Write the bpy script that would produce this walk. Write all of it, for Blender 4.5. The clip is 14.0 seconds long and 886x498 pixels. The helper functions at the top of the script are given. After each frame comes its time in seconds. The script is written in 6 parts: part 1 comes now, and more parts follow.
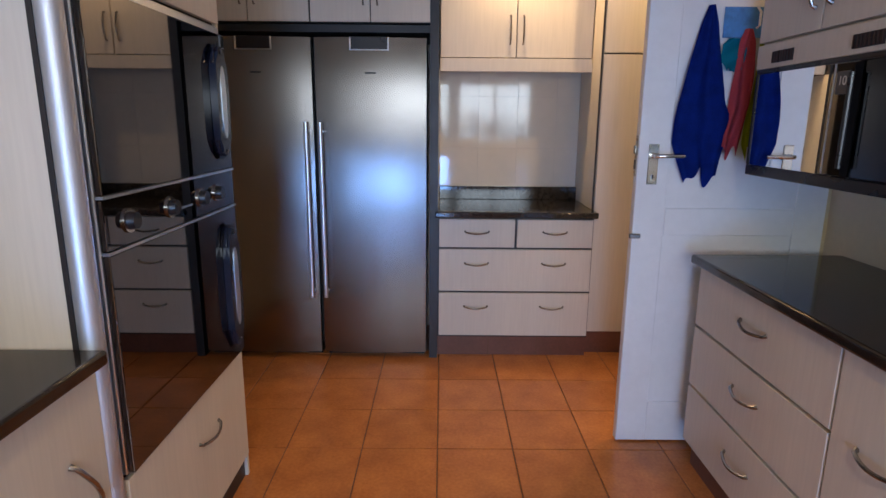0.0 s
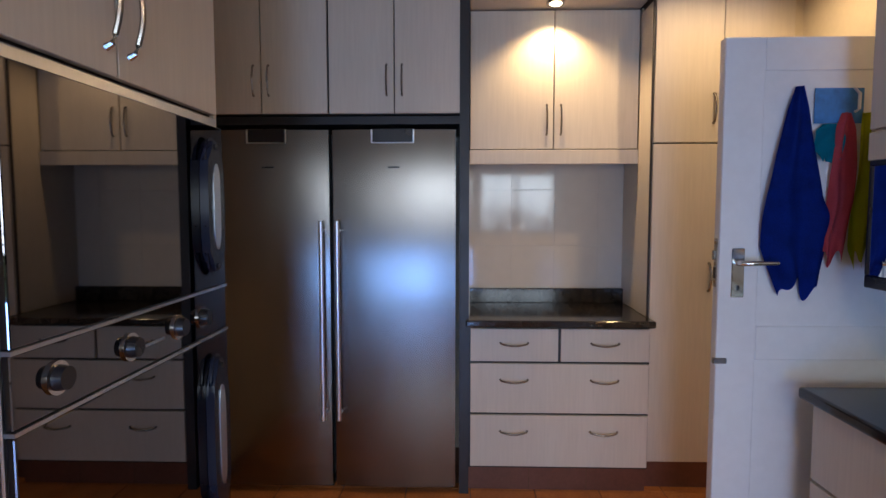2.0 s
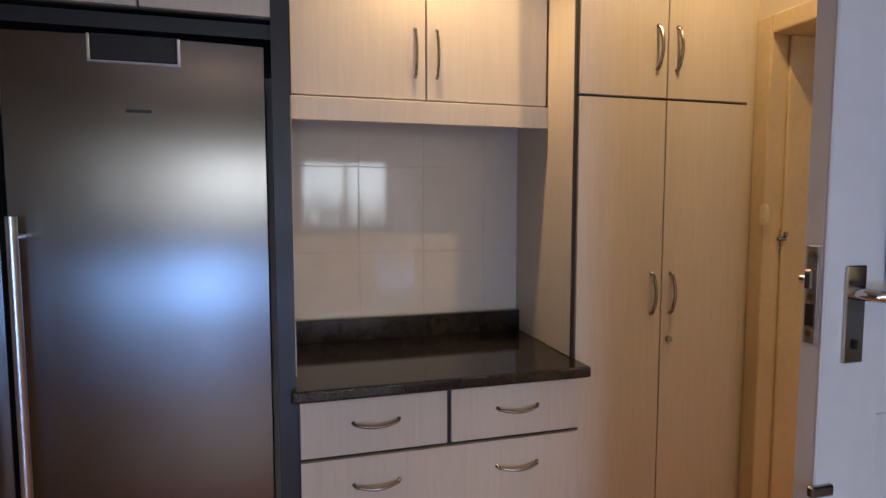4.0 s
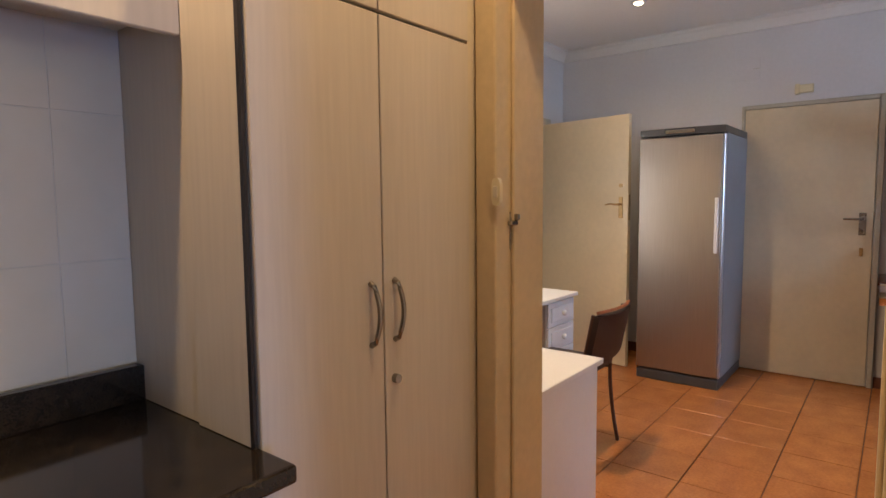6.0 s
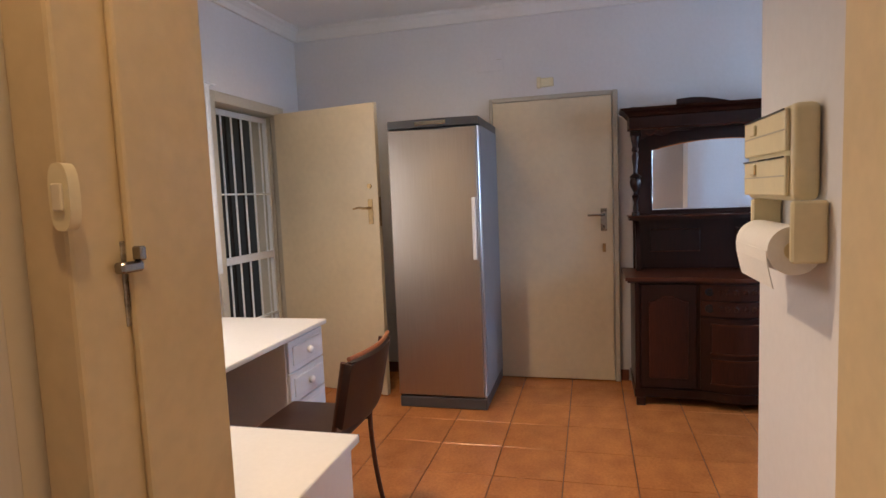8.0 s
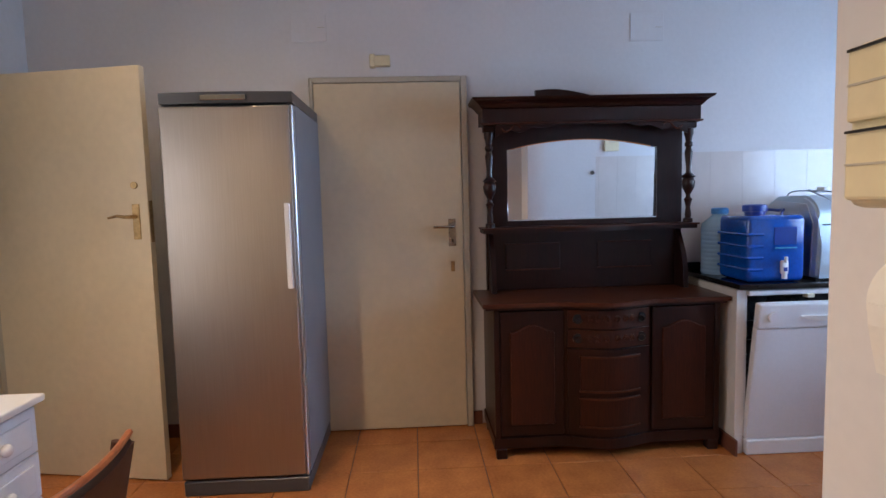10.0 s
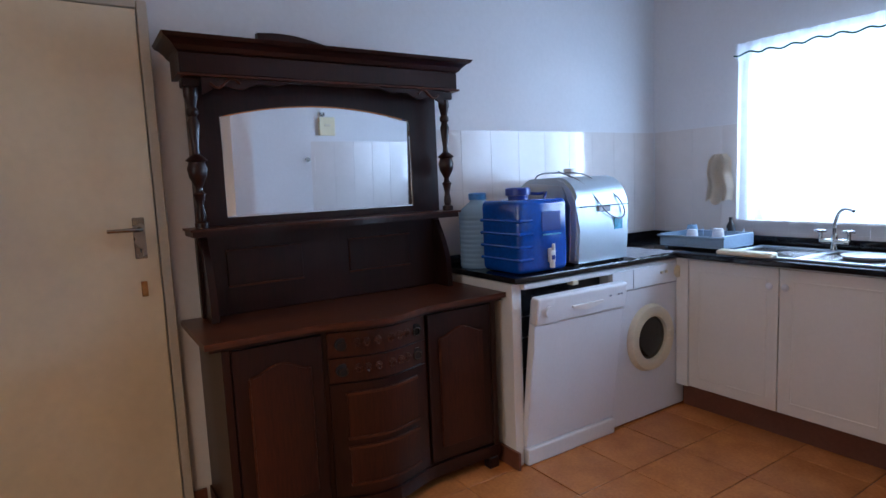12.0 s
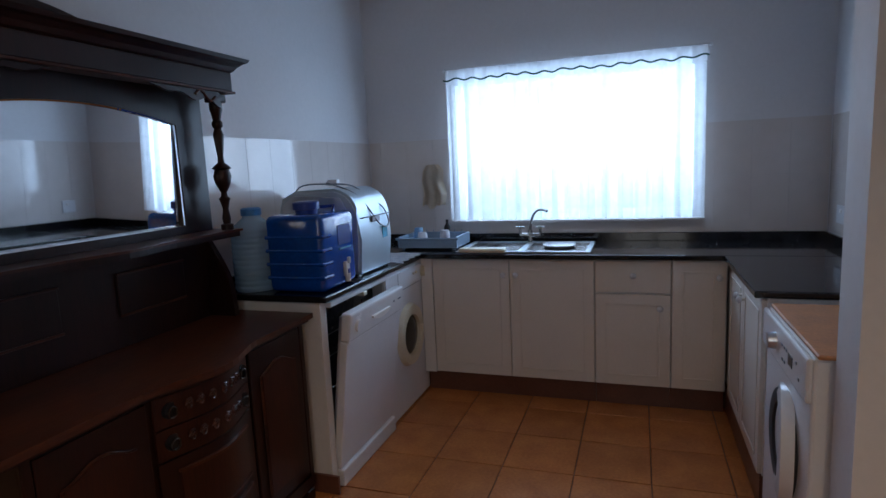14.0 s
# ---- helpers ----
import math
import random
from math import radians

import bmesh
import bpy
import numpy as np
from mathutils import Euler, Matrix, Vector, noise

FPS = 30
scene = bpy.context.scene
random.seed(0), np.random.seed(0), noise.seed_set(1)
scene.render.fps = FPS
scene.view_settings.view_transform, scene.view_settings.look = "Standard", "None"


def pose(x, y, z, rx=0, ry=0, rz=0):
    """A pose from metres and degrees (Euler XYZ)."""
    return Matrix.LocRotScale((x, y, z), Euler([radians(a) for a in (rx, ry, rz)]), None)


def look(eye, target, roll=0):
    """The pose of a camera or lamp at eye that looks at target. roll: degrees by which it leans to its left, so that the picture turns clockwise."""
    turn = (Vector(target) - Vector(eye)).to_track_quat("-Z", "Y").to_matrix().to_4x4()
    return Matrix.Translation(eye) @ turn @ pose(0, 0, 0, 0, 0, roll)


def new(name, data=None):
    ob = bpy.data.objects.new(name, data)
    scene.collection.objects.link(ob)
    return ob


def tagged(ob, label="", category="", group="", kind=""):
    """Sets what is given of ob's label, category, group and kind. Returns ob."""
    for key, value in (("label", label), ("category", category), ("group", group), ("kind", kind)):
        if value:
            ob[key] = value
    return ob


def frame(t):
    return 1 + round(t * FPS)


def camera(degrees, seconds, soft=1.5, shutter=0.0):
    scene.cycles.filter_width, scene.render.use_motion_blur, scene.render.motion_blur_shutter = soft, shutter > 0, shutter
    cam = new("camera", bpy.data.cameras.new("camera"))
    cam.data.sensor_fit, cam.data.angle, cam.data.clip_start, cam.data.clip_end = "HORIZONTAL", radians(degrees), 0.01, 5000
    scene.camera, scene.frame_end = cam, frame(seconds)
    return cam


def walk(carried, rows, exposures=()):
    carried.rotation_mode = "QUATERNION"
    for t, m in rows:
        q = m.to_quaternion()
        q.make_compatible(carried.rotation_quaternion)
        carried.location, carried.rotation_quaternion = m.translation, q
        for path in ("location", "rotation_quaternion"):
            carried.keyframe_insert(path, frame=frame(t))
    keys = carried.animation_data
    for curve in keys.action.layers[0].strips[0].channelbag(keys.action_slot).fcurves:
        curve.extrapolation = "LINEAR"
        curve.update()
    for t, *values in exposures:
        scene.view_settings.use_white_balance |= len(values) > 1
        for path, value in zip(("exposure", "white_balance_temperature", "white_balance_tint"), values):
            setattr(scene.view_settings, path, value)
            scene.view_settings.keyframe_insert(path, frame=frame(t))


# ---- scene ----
cam = camera(75.2, 14.0)
PATH = [
    (0, (1.736, 1.573, 1.421), (1.743, 3.525, 0.987), 0.5),
    (0.5, (1.719, 1.584, 1.445), (1.709, 3.553, 1.096), 0.4),
    (1, (1.694, 1.621, 1.469), (1.654, 3.601, 1.194), 0.3),
    (1.5, (1.667, 1.731, 1.465), (1.612, 3.721, 1.272), 0.2),
    (2, (1.672, 2.0, 1.469), (1.612, 3.994, 1.33), 0.0),
    (2.2, (1.658, 2.129, 1.478), (1.606, 4.124, 1.344), -0.0),
    (4.3, (1.68, 3.431, 1.427), (2.452, 5.268, 1.254), 0.0),
    (4.5, (1.674, 3.572, 1.417), (2.608, 5.332, 1.24), -0.0),
    (5, (1.744, 3.739, 1.401), (2.941, 5.331, 1.221), -0.2),
    (5.5, (1.896, 3.892, 1.395), (3.286, 5.32, 1.22), -0.6),
    (6, (2.03, 4.021, 1.382), (3.591, 5.259, 1.209), -0.6),
    (6.5, (2.222, 4.147, 1.379), (3.932, 5.17, 1.202), -0.5),
    (7, (2.404, 4.221, 1.364), (4.241, 4.992, 1.191), -1.5),
    (7.5, (2.634, 4.277, 1.376), (4.53, 4.888, 1.191), -1.5),
    (7.7, (2.708, 4.291, 1.384), (4.618, 4.857, 1.2), -1.9),
    (9.8, (3.627, 4.446, 1.376), (5.62, 4.423, 1.204), -1.4),
    (10, (3.7, 4.444, 1.371), (5.69, 4.346, 1.198), -1.5),
    (10.5, (3.892, 4.454, 1.38), (5.858, 4.138, 1.194), -1.8),
    (11, (4.061, 4.44, 1.361), (5.981, 3.915, 1.162), -2.0),
    (11.5, (4.327, 4.397, 1.354), (6.156, 3.623, 1.12), -2.1),
    (12, (4.546, 4.439, 1.336), (6.218, 3.365, 1.109), -2.5),
    (12.5, (4.745, 4.563, 1.362), (6.196, 3.208, 1.115), -2.6),
    (13, (4.874, 4.691, 1.378), (6.089, 3.123, 1.122), -2.7),
    (13.5, (5.001, 4.794, 1.412), (5.949, 3.054, 1.139), -2.8),
    (14, (5.241, 4.906, 1.429), (5.885, 3.034, 1.143), -2.7),
]
walk(cam, [(t, look(eye, target, roll)) for t, eye, target, roll in PATH],
     [(0, 0.50, 6400, 10), (1.0, 0.36, 6400, 10), (2.2, 0.24, 6300, 10), (4.3, 0.20, 6700, 10), (5, 0.44, 6500, 10), (7.5, 0.5, 6400, 12), (9.8, 0.4, 6100, 12),
      (11.5, 0.38, 6000, 12), (12.5, 0.0, 6050, 11), (13.2, -0.45, 6150, 10), (14, -0.85, 6200, 10)])

def light_rig():
    """Daylight through the three windows, the small warm ceiling lamps, and added unseen fill lamps."""
    world = bpy.data.worlds.new("sky")
    scene.world = world
    world.use_nodes = True
    nt = world.node_tree
    bg = nt.nodes["Background"]
    sky = nt.nodes.new("ShaderNodeTexSky")
    sky.sky_type, sky.sun_disc = "NISHITA", False
    sky.sun_elevation, sky.sun_rotation = radians(42), radians(33)
    nt.links.new(sky.outputs[0], bg.inputs[0])
    bg.inputs[1].default_value = 0.12
    sun = new("sun", bpy.data.lights.new("sun", "SUN"))
    sun.data.energy, sun.data.angle, sun.data.color = 2.6, radians(0.6), (1.0, 0.86, 0.66)
    sun.matrix_world = look((0, 0, 0), (-0.43, -0.66, -0.72))

    def area(name, eye, target, w, h, watts, color):
        ob = new(name, bpy.data.lights.new(name, "AREA"))
        ob.data.shape, ob.data.size, ob.data.size_y = "RECTANGLE", w, h
        ob.data.energy, ob.data.color = watts, color
        ob.matrix_world = look(eye, target)

    area("kitchen_daylight", (2.55, -2.05, 1.75), (2.55, 2, 1.40), 2.8, 1.35, 116, (0.76, 0.88, 1.0))
    # Added blue fill, low down: tints the refrigerators and drawer fronts.
    area("blue_low_fill", (1.45, -1.36, 0.42), (1.6, 2, 0.7), 0.8, 0.7, 54, (0.22, 0.45, 1.0))
    area("scullery_daylight", (5.64, 0.80, 1.56), (5.64, 3, 1.26), 1.56, 0.84, 74, (0.50, 0.71, 1.0))
    area("desk_daylight", (5.1, 6.86, 1.60), (5.1, 4, 0.9), 1.5, 1.15, 18, (1.0, 0.93, 0.86))

    def lamp(name, x, y, z, watts, spot=150, color=(1.0, 0.66, 0.34)):
        ob = new(name, bpy.data.lights.new(name, "SPOT"))
        ob.data.energy, ob.data.spot_size, ob.data.spot_blend = watts, radians(spot), 0.6
        ob.data.shadow_soft_size, ob.data.color = 0.03, color
        ob.matrix_world = look((x, y, z), (x, y, 0))

    lamp("niche_lamp", 2.16, 5.05, 2.50, 30, 130)
    # Unseen warm fill, added to brighten the upper kitchen cabinets.
    lamp("kitchen_fill", 1.7, 0.6, 2.69, 60, 165)
    lamp("kitchen_lamp_b", 2.9, 4.45, 2.69, 29)
    # Unseen warm fill, added to lift the scullery floor and cupboards.
    lamp("scullery_fill", 5.55, 2.75, 2.69, 11, color=(1.0, 0.64, 0.30))
    lamp("desk_lamp_a", 6.10, 5.50, 2.69, 12, color=(1.0, 0.72, 0.45))
    lamp("desk_lamp_b", 4.70, 5.46, 2.69, 84, 126, color=(1.0, 0.72, 0.45))


light_rig()


# ---- materials ----
def material(name, color, rough=0.5, metal=0.0, vary=0.12, scale=6.0, stretch=(1, 1, 1), fine=60.0,
             bump=0.05, coat=0.0, second=None, random_tone=0.0, spec=0.5, fine_stretch=None, aniso=0.0, aniso_turn=0.0):
    """A painted, wooden, stone or metal surface: stains and grain at two scales, with fine relief."""
    m = bpy.data.materials.new(name)
    m.use_nodes = True
    nt = m.node_tree
    n, l = nt.nodes, nt.links
    p = n["Principled BSDF"]
    tc = n.new("ShaderNodeTexCoord")
    geo = n.new("ShaderNodeNewGeometry")

    def noise_at(s, st, detail):
        mp = n.new("ShaderNodeMapping")
        mp.inputs["Scale"].default_value = st
        l.new(geo.outputs["Position"], mp.inputs["Vector"])
        t = n.new("ShaderNodeTexNoise")
        t.inputs["Scale"].default_value, t.inputs["Detail"].default_value = s, detail
        l.new(mp.outputs[0], t.inputs["Vector"])
        return t.outputs["Fac"]

    big, small = noise_at(scale, stretch, 3), noise_at(fine, fine_stretch or stretch, 4)
    mix = n.new("ShaderNodeMath")
    mix.operation = "MULTIPLY_ADD"
    mix.inputs[1].default_value = 0.45
    l.new(small, mix.inputs[0])
    half = n.new("ShaderNodeMath")
    half.operation = "MULTIPLY"
    half.inputs[1].default_value = 0.55
    l.new(big, half.inputs[0])
    l.new(half.outputs[0], mix.inputs[2])
    ramp = n.new("ShaderNodeValToRGB")
    ramp.color_ramp.elements[0].position, ramp.color_ramp.elements[1].position = 0.34, 0.66
    low = second or [c * (1 - vary) for c in color]
    high = [min(1, c * (1 + vary * 0.5)) for c in color]
    ramp.color_ramp.elements[0].color, ramp.color_ramp.elements[1].color = (*low, 1), (*high, 1)
    l.new(mix.outputs[0], ramp.inputs[0])
    out = ramp.outputs[0]
    if random_tone:
        info = n.new("ShaderNodeObjectInfo")
        mr = n.new("ShaderNodeMapRange")
        mr.inputs["To Min"].default_value, mr.inputs["To Max"].default_value = 1 - random_tone, 1 + random_tone
        l.new(info.outputs["Random"], mr.inputs["Value"])
        hsv = n.new("ShaderNodeHueSaturation")
        l.new(mr.outputs[0], hsv.inputs["Value"])
        l.new(out, hsv.inputs["Color"])
        out = hsv.outputs[0]
    l.new(out, p.inputs["Base Color"])
    rr = n.new("ShaderNodeMapRange")
    rr.inputs["To Min"].default_value, rr.inputs["To Max"].default_value = max(0.02, rough * 0.8), min(1, rough * 1.2)
    l.new(big, rr.inputs["Value"])
    l.new(rr.outputs[0], p.inputs["Roughness"])
    p.inputs["Metallic"].default_value = metal
    p.inputs["Anisotropic"].default_value = aniso
    p.inputs["Anisotropic Rotation"].default_value = aniso_turn
    p.inputs["Coat Weight"].default_value = coat
    p.inputs["Coat Roughness"].default_value = 0.12
    p.inputs["Specular IOR Level"].default_value = spec
    if bump:
        b = n.new("ShaderNodeBump")
        b.inputs["Strength"].default_value, b.inputs["Distance"].default_value = bump, 0.004
        l.new(small, b.inputs["Height"])
        l.new(b.outputs[0], p.inputs["Normal"])
    return m


def glassy(name, color, rough=0.02, ior=1.45, clear=None):
    m = bpy.data.materials.new(name)
    m.use_nodes = True
    p = m.node_tree.nodes["Principled BSDF"]
    p.inputs["Base Color"].default_value = (*color, 1)
    p.inputs["Roughness"].default_value = rough
    p.inputs["Transmission Weight"].default_value = 1.0 if clear is None else clear
    p.inputs["IOR"].default_value = ior
    return m


def glow(name, color, strength):
    m = bpy.data.materials.new(name)
    m.use_nodes = True
    p = m.node_tree.nodes["Principled BSDF"]
    p.inputs["Emission Color"].default_value = (*color, 1)
    p.inputs["Emission Strength"].default_value = strength
    return m


GRAIN = (1, 1, 0.06)
LAMINATE = material("cream_grained_laminate", (0.60, 0.545, 0.455), 0.42, vary=0.09, scale=5, stretch=GRAIN, fine=90, bump=0.03)
LAMINATE_EDGE = material("dark_edge_band", (0.017, 0.014, 0.014), 0.45, vary=0.2)
GRANITE = material("polished_black_granite", (0.024, 0.018, 0.014), 0.09, vary=0.5, scale=30, fine=260, bump=0.0, second=(0.006, 0.006, 0.007))
GRANITE_BLACK = material("polished_black_stone", (0.013, 0.013, 0.016), 0.08, vary=0.5, scale=30, fine=260, bump=0.0, second=(0.004, 0.004, 0.005))
STEEL = material("brushed_stainless_steel", (0.205, 0.188, 0.178), 0.25, metal=1.0, aniso=0.85, aniso_turn=0.0, vary=0.05, scale=1.6, stretch=(1, 1, 1), fine=220, fine_stretch=(1, 1, 0.02), bump=0.015)
STEEL_SOFT = material("soft_brushed_steel", (0.42, 0.38, 0.345), 0.48, metal=1.0, vary=0.10, scale=1.6, fine=220, fine_stretch=(1, 1, 0.02), bump=0.015)
STEEL_DARK = material("dark_grey_enamel", (0.070, 0.072, 0.080), 0.35, vary=0.08)
STEEL_SIDE = material("grey_enamel_side", (0.22, 0.24, 0.28), 0.4, vary=0.06)
CHROME = material("polished_chrome", (0.62, 0.60, 0.57), 0.12, metal=1.0, vary=0.08, bump=0.0)
NICKEL = material("satin_nickel", (0.34, 0.32, 0.30), 0.26, metal=1.0, vary=0.15, bump=0.0)
ALU = material("satin_aluminium", (0.62, 0.66, 0.72), 0.30, metal=1.0, vary=0.06, fine=180, fine_stretch=(1, 1, 0.03), bump=0.01)
ALU_MATT = material("matt_aluminium", (0.60, 0.63, 0.68), 0.52, metal=0.9, vary=0.05, fine=180, fine_stretch=(1, 1, 0.03), bump=0.01)
BLACK = material("black_plastic", (0.012, 0.012, 0.015), 0.28, vary=0.3, bump=0.01)
BLACK_GLASS = material("black_mirror_glass", (0.15, 0.145, 0.15), 0.025, metal=1.0, vary=0.04, bump=0.0)
DARK_GLASS = material("dark_door_glass", (0.008, 0.008, 0.009), 0.06, vary=0.1, bump=0.0, spec=0.6)
OLD_BRONZE = material("dark_bronze", (0.06, 0.045, 0.035), 0.4, metal=0.8, vary=0.2, bump=0.0)
NAVY_PLASTIC = material("dark_navy_handle_plastic", (0.010, 0.014, 0.028), 0.2, vary=0.2, bump=0.0)
TERRA = material("terracotta_floor_tile", (0.49, 0.182, 0.052), 0.24, vary=0.22, scale=7, fine=70, bump=0.035, second=(0.37, 0.130, 0.038), random_tone=0.07)
GROUT = material("dark_grout", (0.15, 0.075, 0.042), 0.85, vary=0.3, scale=20)
WALL = material("white_wall_paint", (0.66, 0.65, 0.66), 0.7, vary=0.05, scale=2.2, fine=40, bump=0.05)
CREAM_WALL = material("cream_wall_paint", (0.62, 0.55, 0.42), 0.65, vary=0.06, scale=2.2, fine=40, bump=0.05)
CEILING = material("white_ceiling_paint", (0.74, 0.72, 0.70), 0.8, vary=0.04, scale=2, fine=30, bump=0.03)
WTILE = material("glossy_cream_wall_tile", (0.62, 0.555, 0.455), 0.055, vary=0.05, scale=3, fine=14, bump=0.03, random_tone=0.015)
WTILE2 = material("glossy_white_wall_tile", (0.65, 0.60, 0.575), 0.10, vary=0.05, scale=3, fine=14, bump=0.05, random_tone=0.015)
WGROUT = material("pale_grout", (0.55, 0.52, 0.46), 0.8, vary=0.1)
DOOR_WHITE = material("white_gloss_door_paint", (0.72, 0.73, 0.74), 0.35, vary=0.05, scale=4, fine=30, bump=0.03)
DOOR_CREAM = material("cream_gloss_door_paint", (0.66, 0.57, 0.41), 0.38, vary=0.07, scale=3, fine=26, bump=0.03)
FRAME_CREAM = material("cream_enamel_frame", (0.60, 0.48, 0.29), 0.40, vary=0.10, scale=5, fine=40, bump=0.04)
FRAME_GREY = material("putty_enamel_frame", (0.48, 0.44, 0.36), 0.4, vary=0.1, scale=5)
BRASS = material("worn_brass", (0.42, 0.28, 0.13), 0.32, metal=1.0, vary=0.3, scale=30)
RUST = material("pitted_lock_plate", (0.46, 0.41, 0.34), 0.38, metal=0.75, vary=0.55, scale=60, fine=200, bump=0.1)
KICK = material("red_brown_skirting", (0.15, 0.056, 0.034), 0.35, vary=0.2, scale=6)
MAHOGANY = material("dark_mahogany", (0.023, 0.0058, 0.0038), 0.34, vary=0.3, scale=5, stretch=(1, 1, 0.12), fine=90, bump=0.015, second=(0.009, 0.003, 0.0025), coat=0.08, spec=0.3)
MAHOGANY_PANEL = material("red_mahogany_panel", (0.046, 0.0105, 0.0045), 0.36, vary=0.3, scale=7, stretch=(1, 1, 0.10), fine=120, bump=0.02, second=(0.014, 0.0040, 0.0028), coat=0.05, spec=0.3)
# Lighter mahogany: the gleam on top, mouldings and carvings is put into the colour.
MAHOGANY_LIT = material("highlight_mahogany", (0.088, 0.0250, 0.0105), 0.34, vary=0.3, scale=5, stretch=(1, 0.15, 1), fine=90, bump=0.015, second=(0.026, 0.0075, 0.0045), coat=0.08, spec=0.3)
MIRROR = material("silvered_mirror", (0.86, 0.87, 0.88), 0.015, metal=1.0, vary=0.01, bump=0.0)
WHITE_ENAMEL = material("white_enamel", (0.72, 0.73, 0.76), 0.25, vary=0.04, scale=4, bump=0.0)
IVORY = material("aged_ivory_plastic", (0.68, 0.61, 0.46), 0.4, vary=0.1, scale=8, bump=0.01)
CREAM_PLASTIC = material("cream_plastic", (0.72, 0.64, 0.42), 0.38, vary=0.06, scale=8, bump=0.0)
WHITE_LAMINATE = material("white_melamine", (0.74, 0.72, 0.70), 0.35, vary=0.04, scale=5, bump=0.01)
WHITE_CUP = material("white_wrapped_cupboard_door", (0.69, 0.635, 0.57), 0.38, vary=0.04, scale=5, bump=0.01)
BLUE_TOWEL = material("royal_blue_towel", (0.007, 0.030, 0.27), 0.95, vary=0.35, scale=14, fine=320, bump=0.5, spec=0.1)
PINK_TOWEL = material("pink_cloth", (0.62, 0.10, 0.13), 0.95, vary=0.2, scale=14, fine=320, bump=0.4, spec=0.1)
LIME_TOWEL = material("lime_cloth", (0.48, 0.52, 0.02), 0.95, vary=0.2, scale=14, fine=320, bump=0.4, spec=0.1)
TEAL = material("turquoise_cloth", (0.01, 0.26, 0.40), 0.9, vary=0.2, scale=14, fine=320, bump=0.3, spec=0.1)
CARD_BLUE = material("blue_card", (0.04, 0.20, 0.50), 0.4, vary=0.3, scale=20, bump=0.0)
JUG_BLUE = material("blue_water_plastic", (0.004, 0.080, 0.44), 0.12, vary=0.3, scale=6, bump=0.0, coat=0.4)
JUG_CAP = material("blue_cap_plastic", (0.006, 0.04, 0.30), 0.3, vary=0.2, bump=0.0)
JUG_CLEAR = glassy("clear_blue_bottle_plastic", (0.42, 0.64, 0.86), 0.14, 1.12, 0.5)
SILVER = material("silver_plastic", (0.50, 0.60, 0.68), 0.32, metal=0.4, vary=0.05, bump=0.0)
CLOTH = material("pale_printed_cloth", (0.62, 0.60, 0.60), 0.9, vary=0.3, scale=22, fine=220, bump=0.2, second=(0.42, 0.42, 0.48))
PAPER = material("white_paper_roll", (0.78, 0.76, 0.72), 0.85, vary=0.04, fine=120, bump=0.15)
LEATHER = material("dark_brown_leatherette", (0.035, 0.014, 0.010), 0.42, vary=0.3, scale=10, fine=150, bump=0.15)
TUBE = material("brown_tube_metal", (0.10, 0.045, 0.03), 0.35, metal=0.6, vary=0.2)
RACK = material("grey_blue_plastic", (0.25, 0.34, 0.44), 0.4, vary=0.1, bump=0.0)
CORK = material("orange_worn_board", (0.50, 0.22, 0.09), 0.6, vary=0.25, scale=9, fine=90, bump=0.05)
COTTON = material("cream_cotton", (0.72, 0.62, 0.50), 0.9, vary=0.12, scale=14, fine=250, bump=0.3, spec=0.1)
RUBBER = material("dark_rubber", (0.03, 0.03, 0.035), 0.6, vary=0.2)
DARK_CURTAIN = material("dark_brown_slats", (0.05, 0.03, 0.02), 0.7, vary=0.3)
GREEN = material("green_stitching", (0.005, 0.05, 0.03), 0.9, vary=0.1)
PALE_BLUE_LABEL = material("pale_blue_label", (0.05, 0.35, 0.55), 0.4, vary=0.3, scale=60)
BULB = glow("lamp_glass_glow", (1.0, 0.75, 0.45), 12)


def sheer(name):
    """A thin curtain that lets most of the daylight through."""
    m = bpy.data.materials.new(name)
    m.use_nodes = True
    nt = m.node_tree
    n, l = nt.nodes, nt.links
    n.remove(n["Principled BSDF"])
    out = n["Material Output"]
    diff, trans, clear = n.new("ShaderNodeBsdfDiffuse"), n.new("ShaderNodeBsdfTranslucent"), n.new("ShaderNodeBsdfTransparent")
    diff.inputs[0].default_value = (0.8, 0.8, 0.8, 1)
    trans.inputs[0].default_value = (0.86, 0.88, 0.9, 1)
    a, b = n.new("ShaderNodeMixShader"), n.new("ShaderNodeMixShader")
    a.inputs[0].default_value = 0.62
    geo = n.new("ShaderNodeNewGeometry")
    t = n.new("ShaderNodeTexNoise")
    t.inputs["Scale"].default_value = 18
    l.new(geo.outputs["Position"], t.inputs["Vector"])
    mr = n.new("ShaderNodeMapRange")
    mr.inputs["To Min"].default_value, mr.inputs["To Max"].default_value = 0.25, 0.45
    l.new(t.outputs["Fac"], mr.inputs["Value"])
    l.new(mr.outputs[0], b.inputs[0])
    l.new(diff.outputs[0], a.inputs[1])
    l.new(trans.outputs[0], a.inputs[2])
    l.new(a.outputs[0], b.inputs[1])
    l.new(clear.outputs[0], b.inputs[2])
    l.new(b.outputs[0], out.inputs[0])
    return m


SHEER = sheer("sheer_white_curtain")


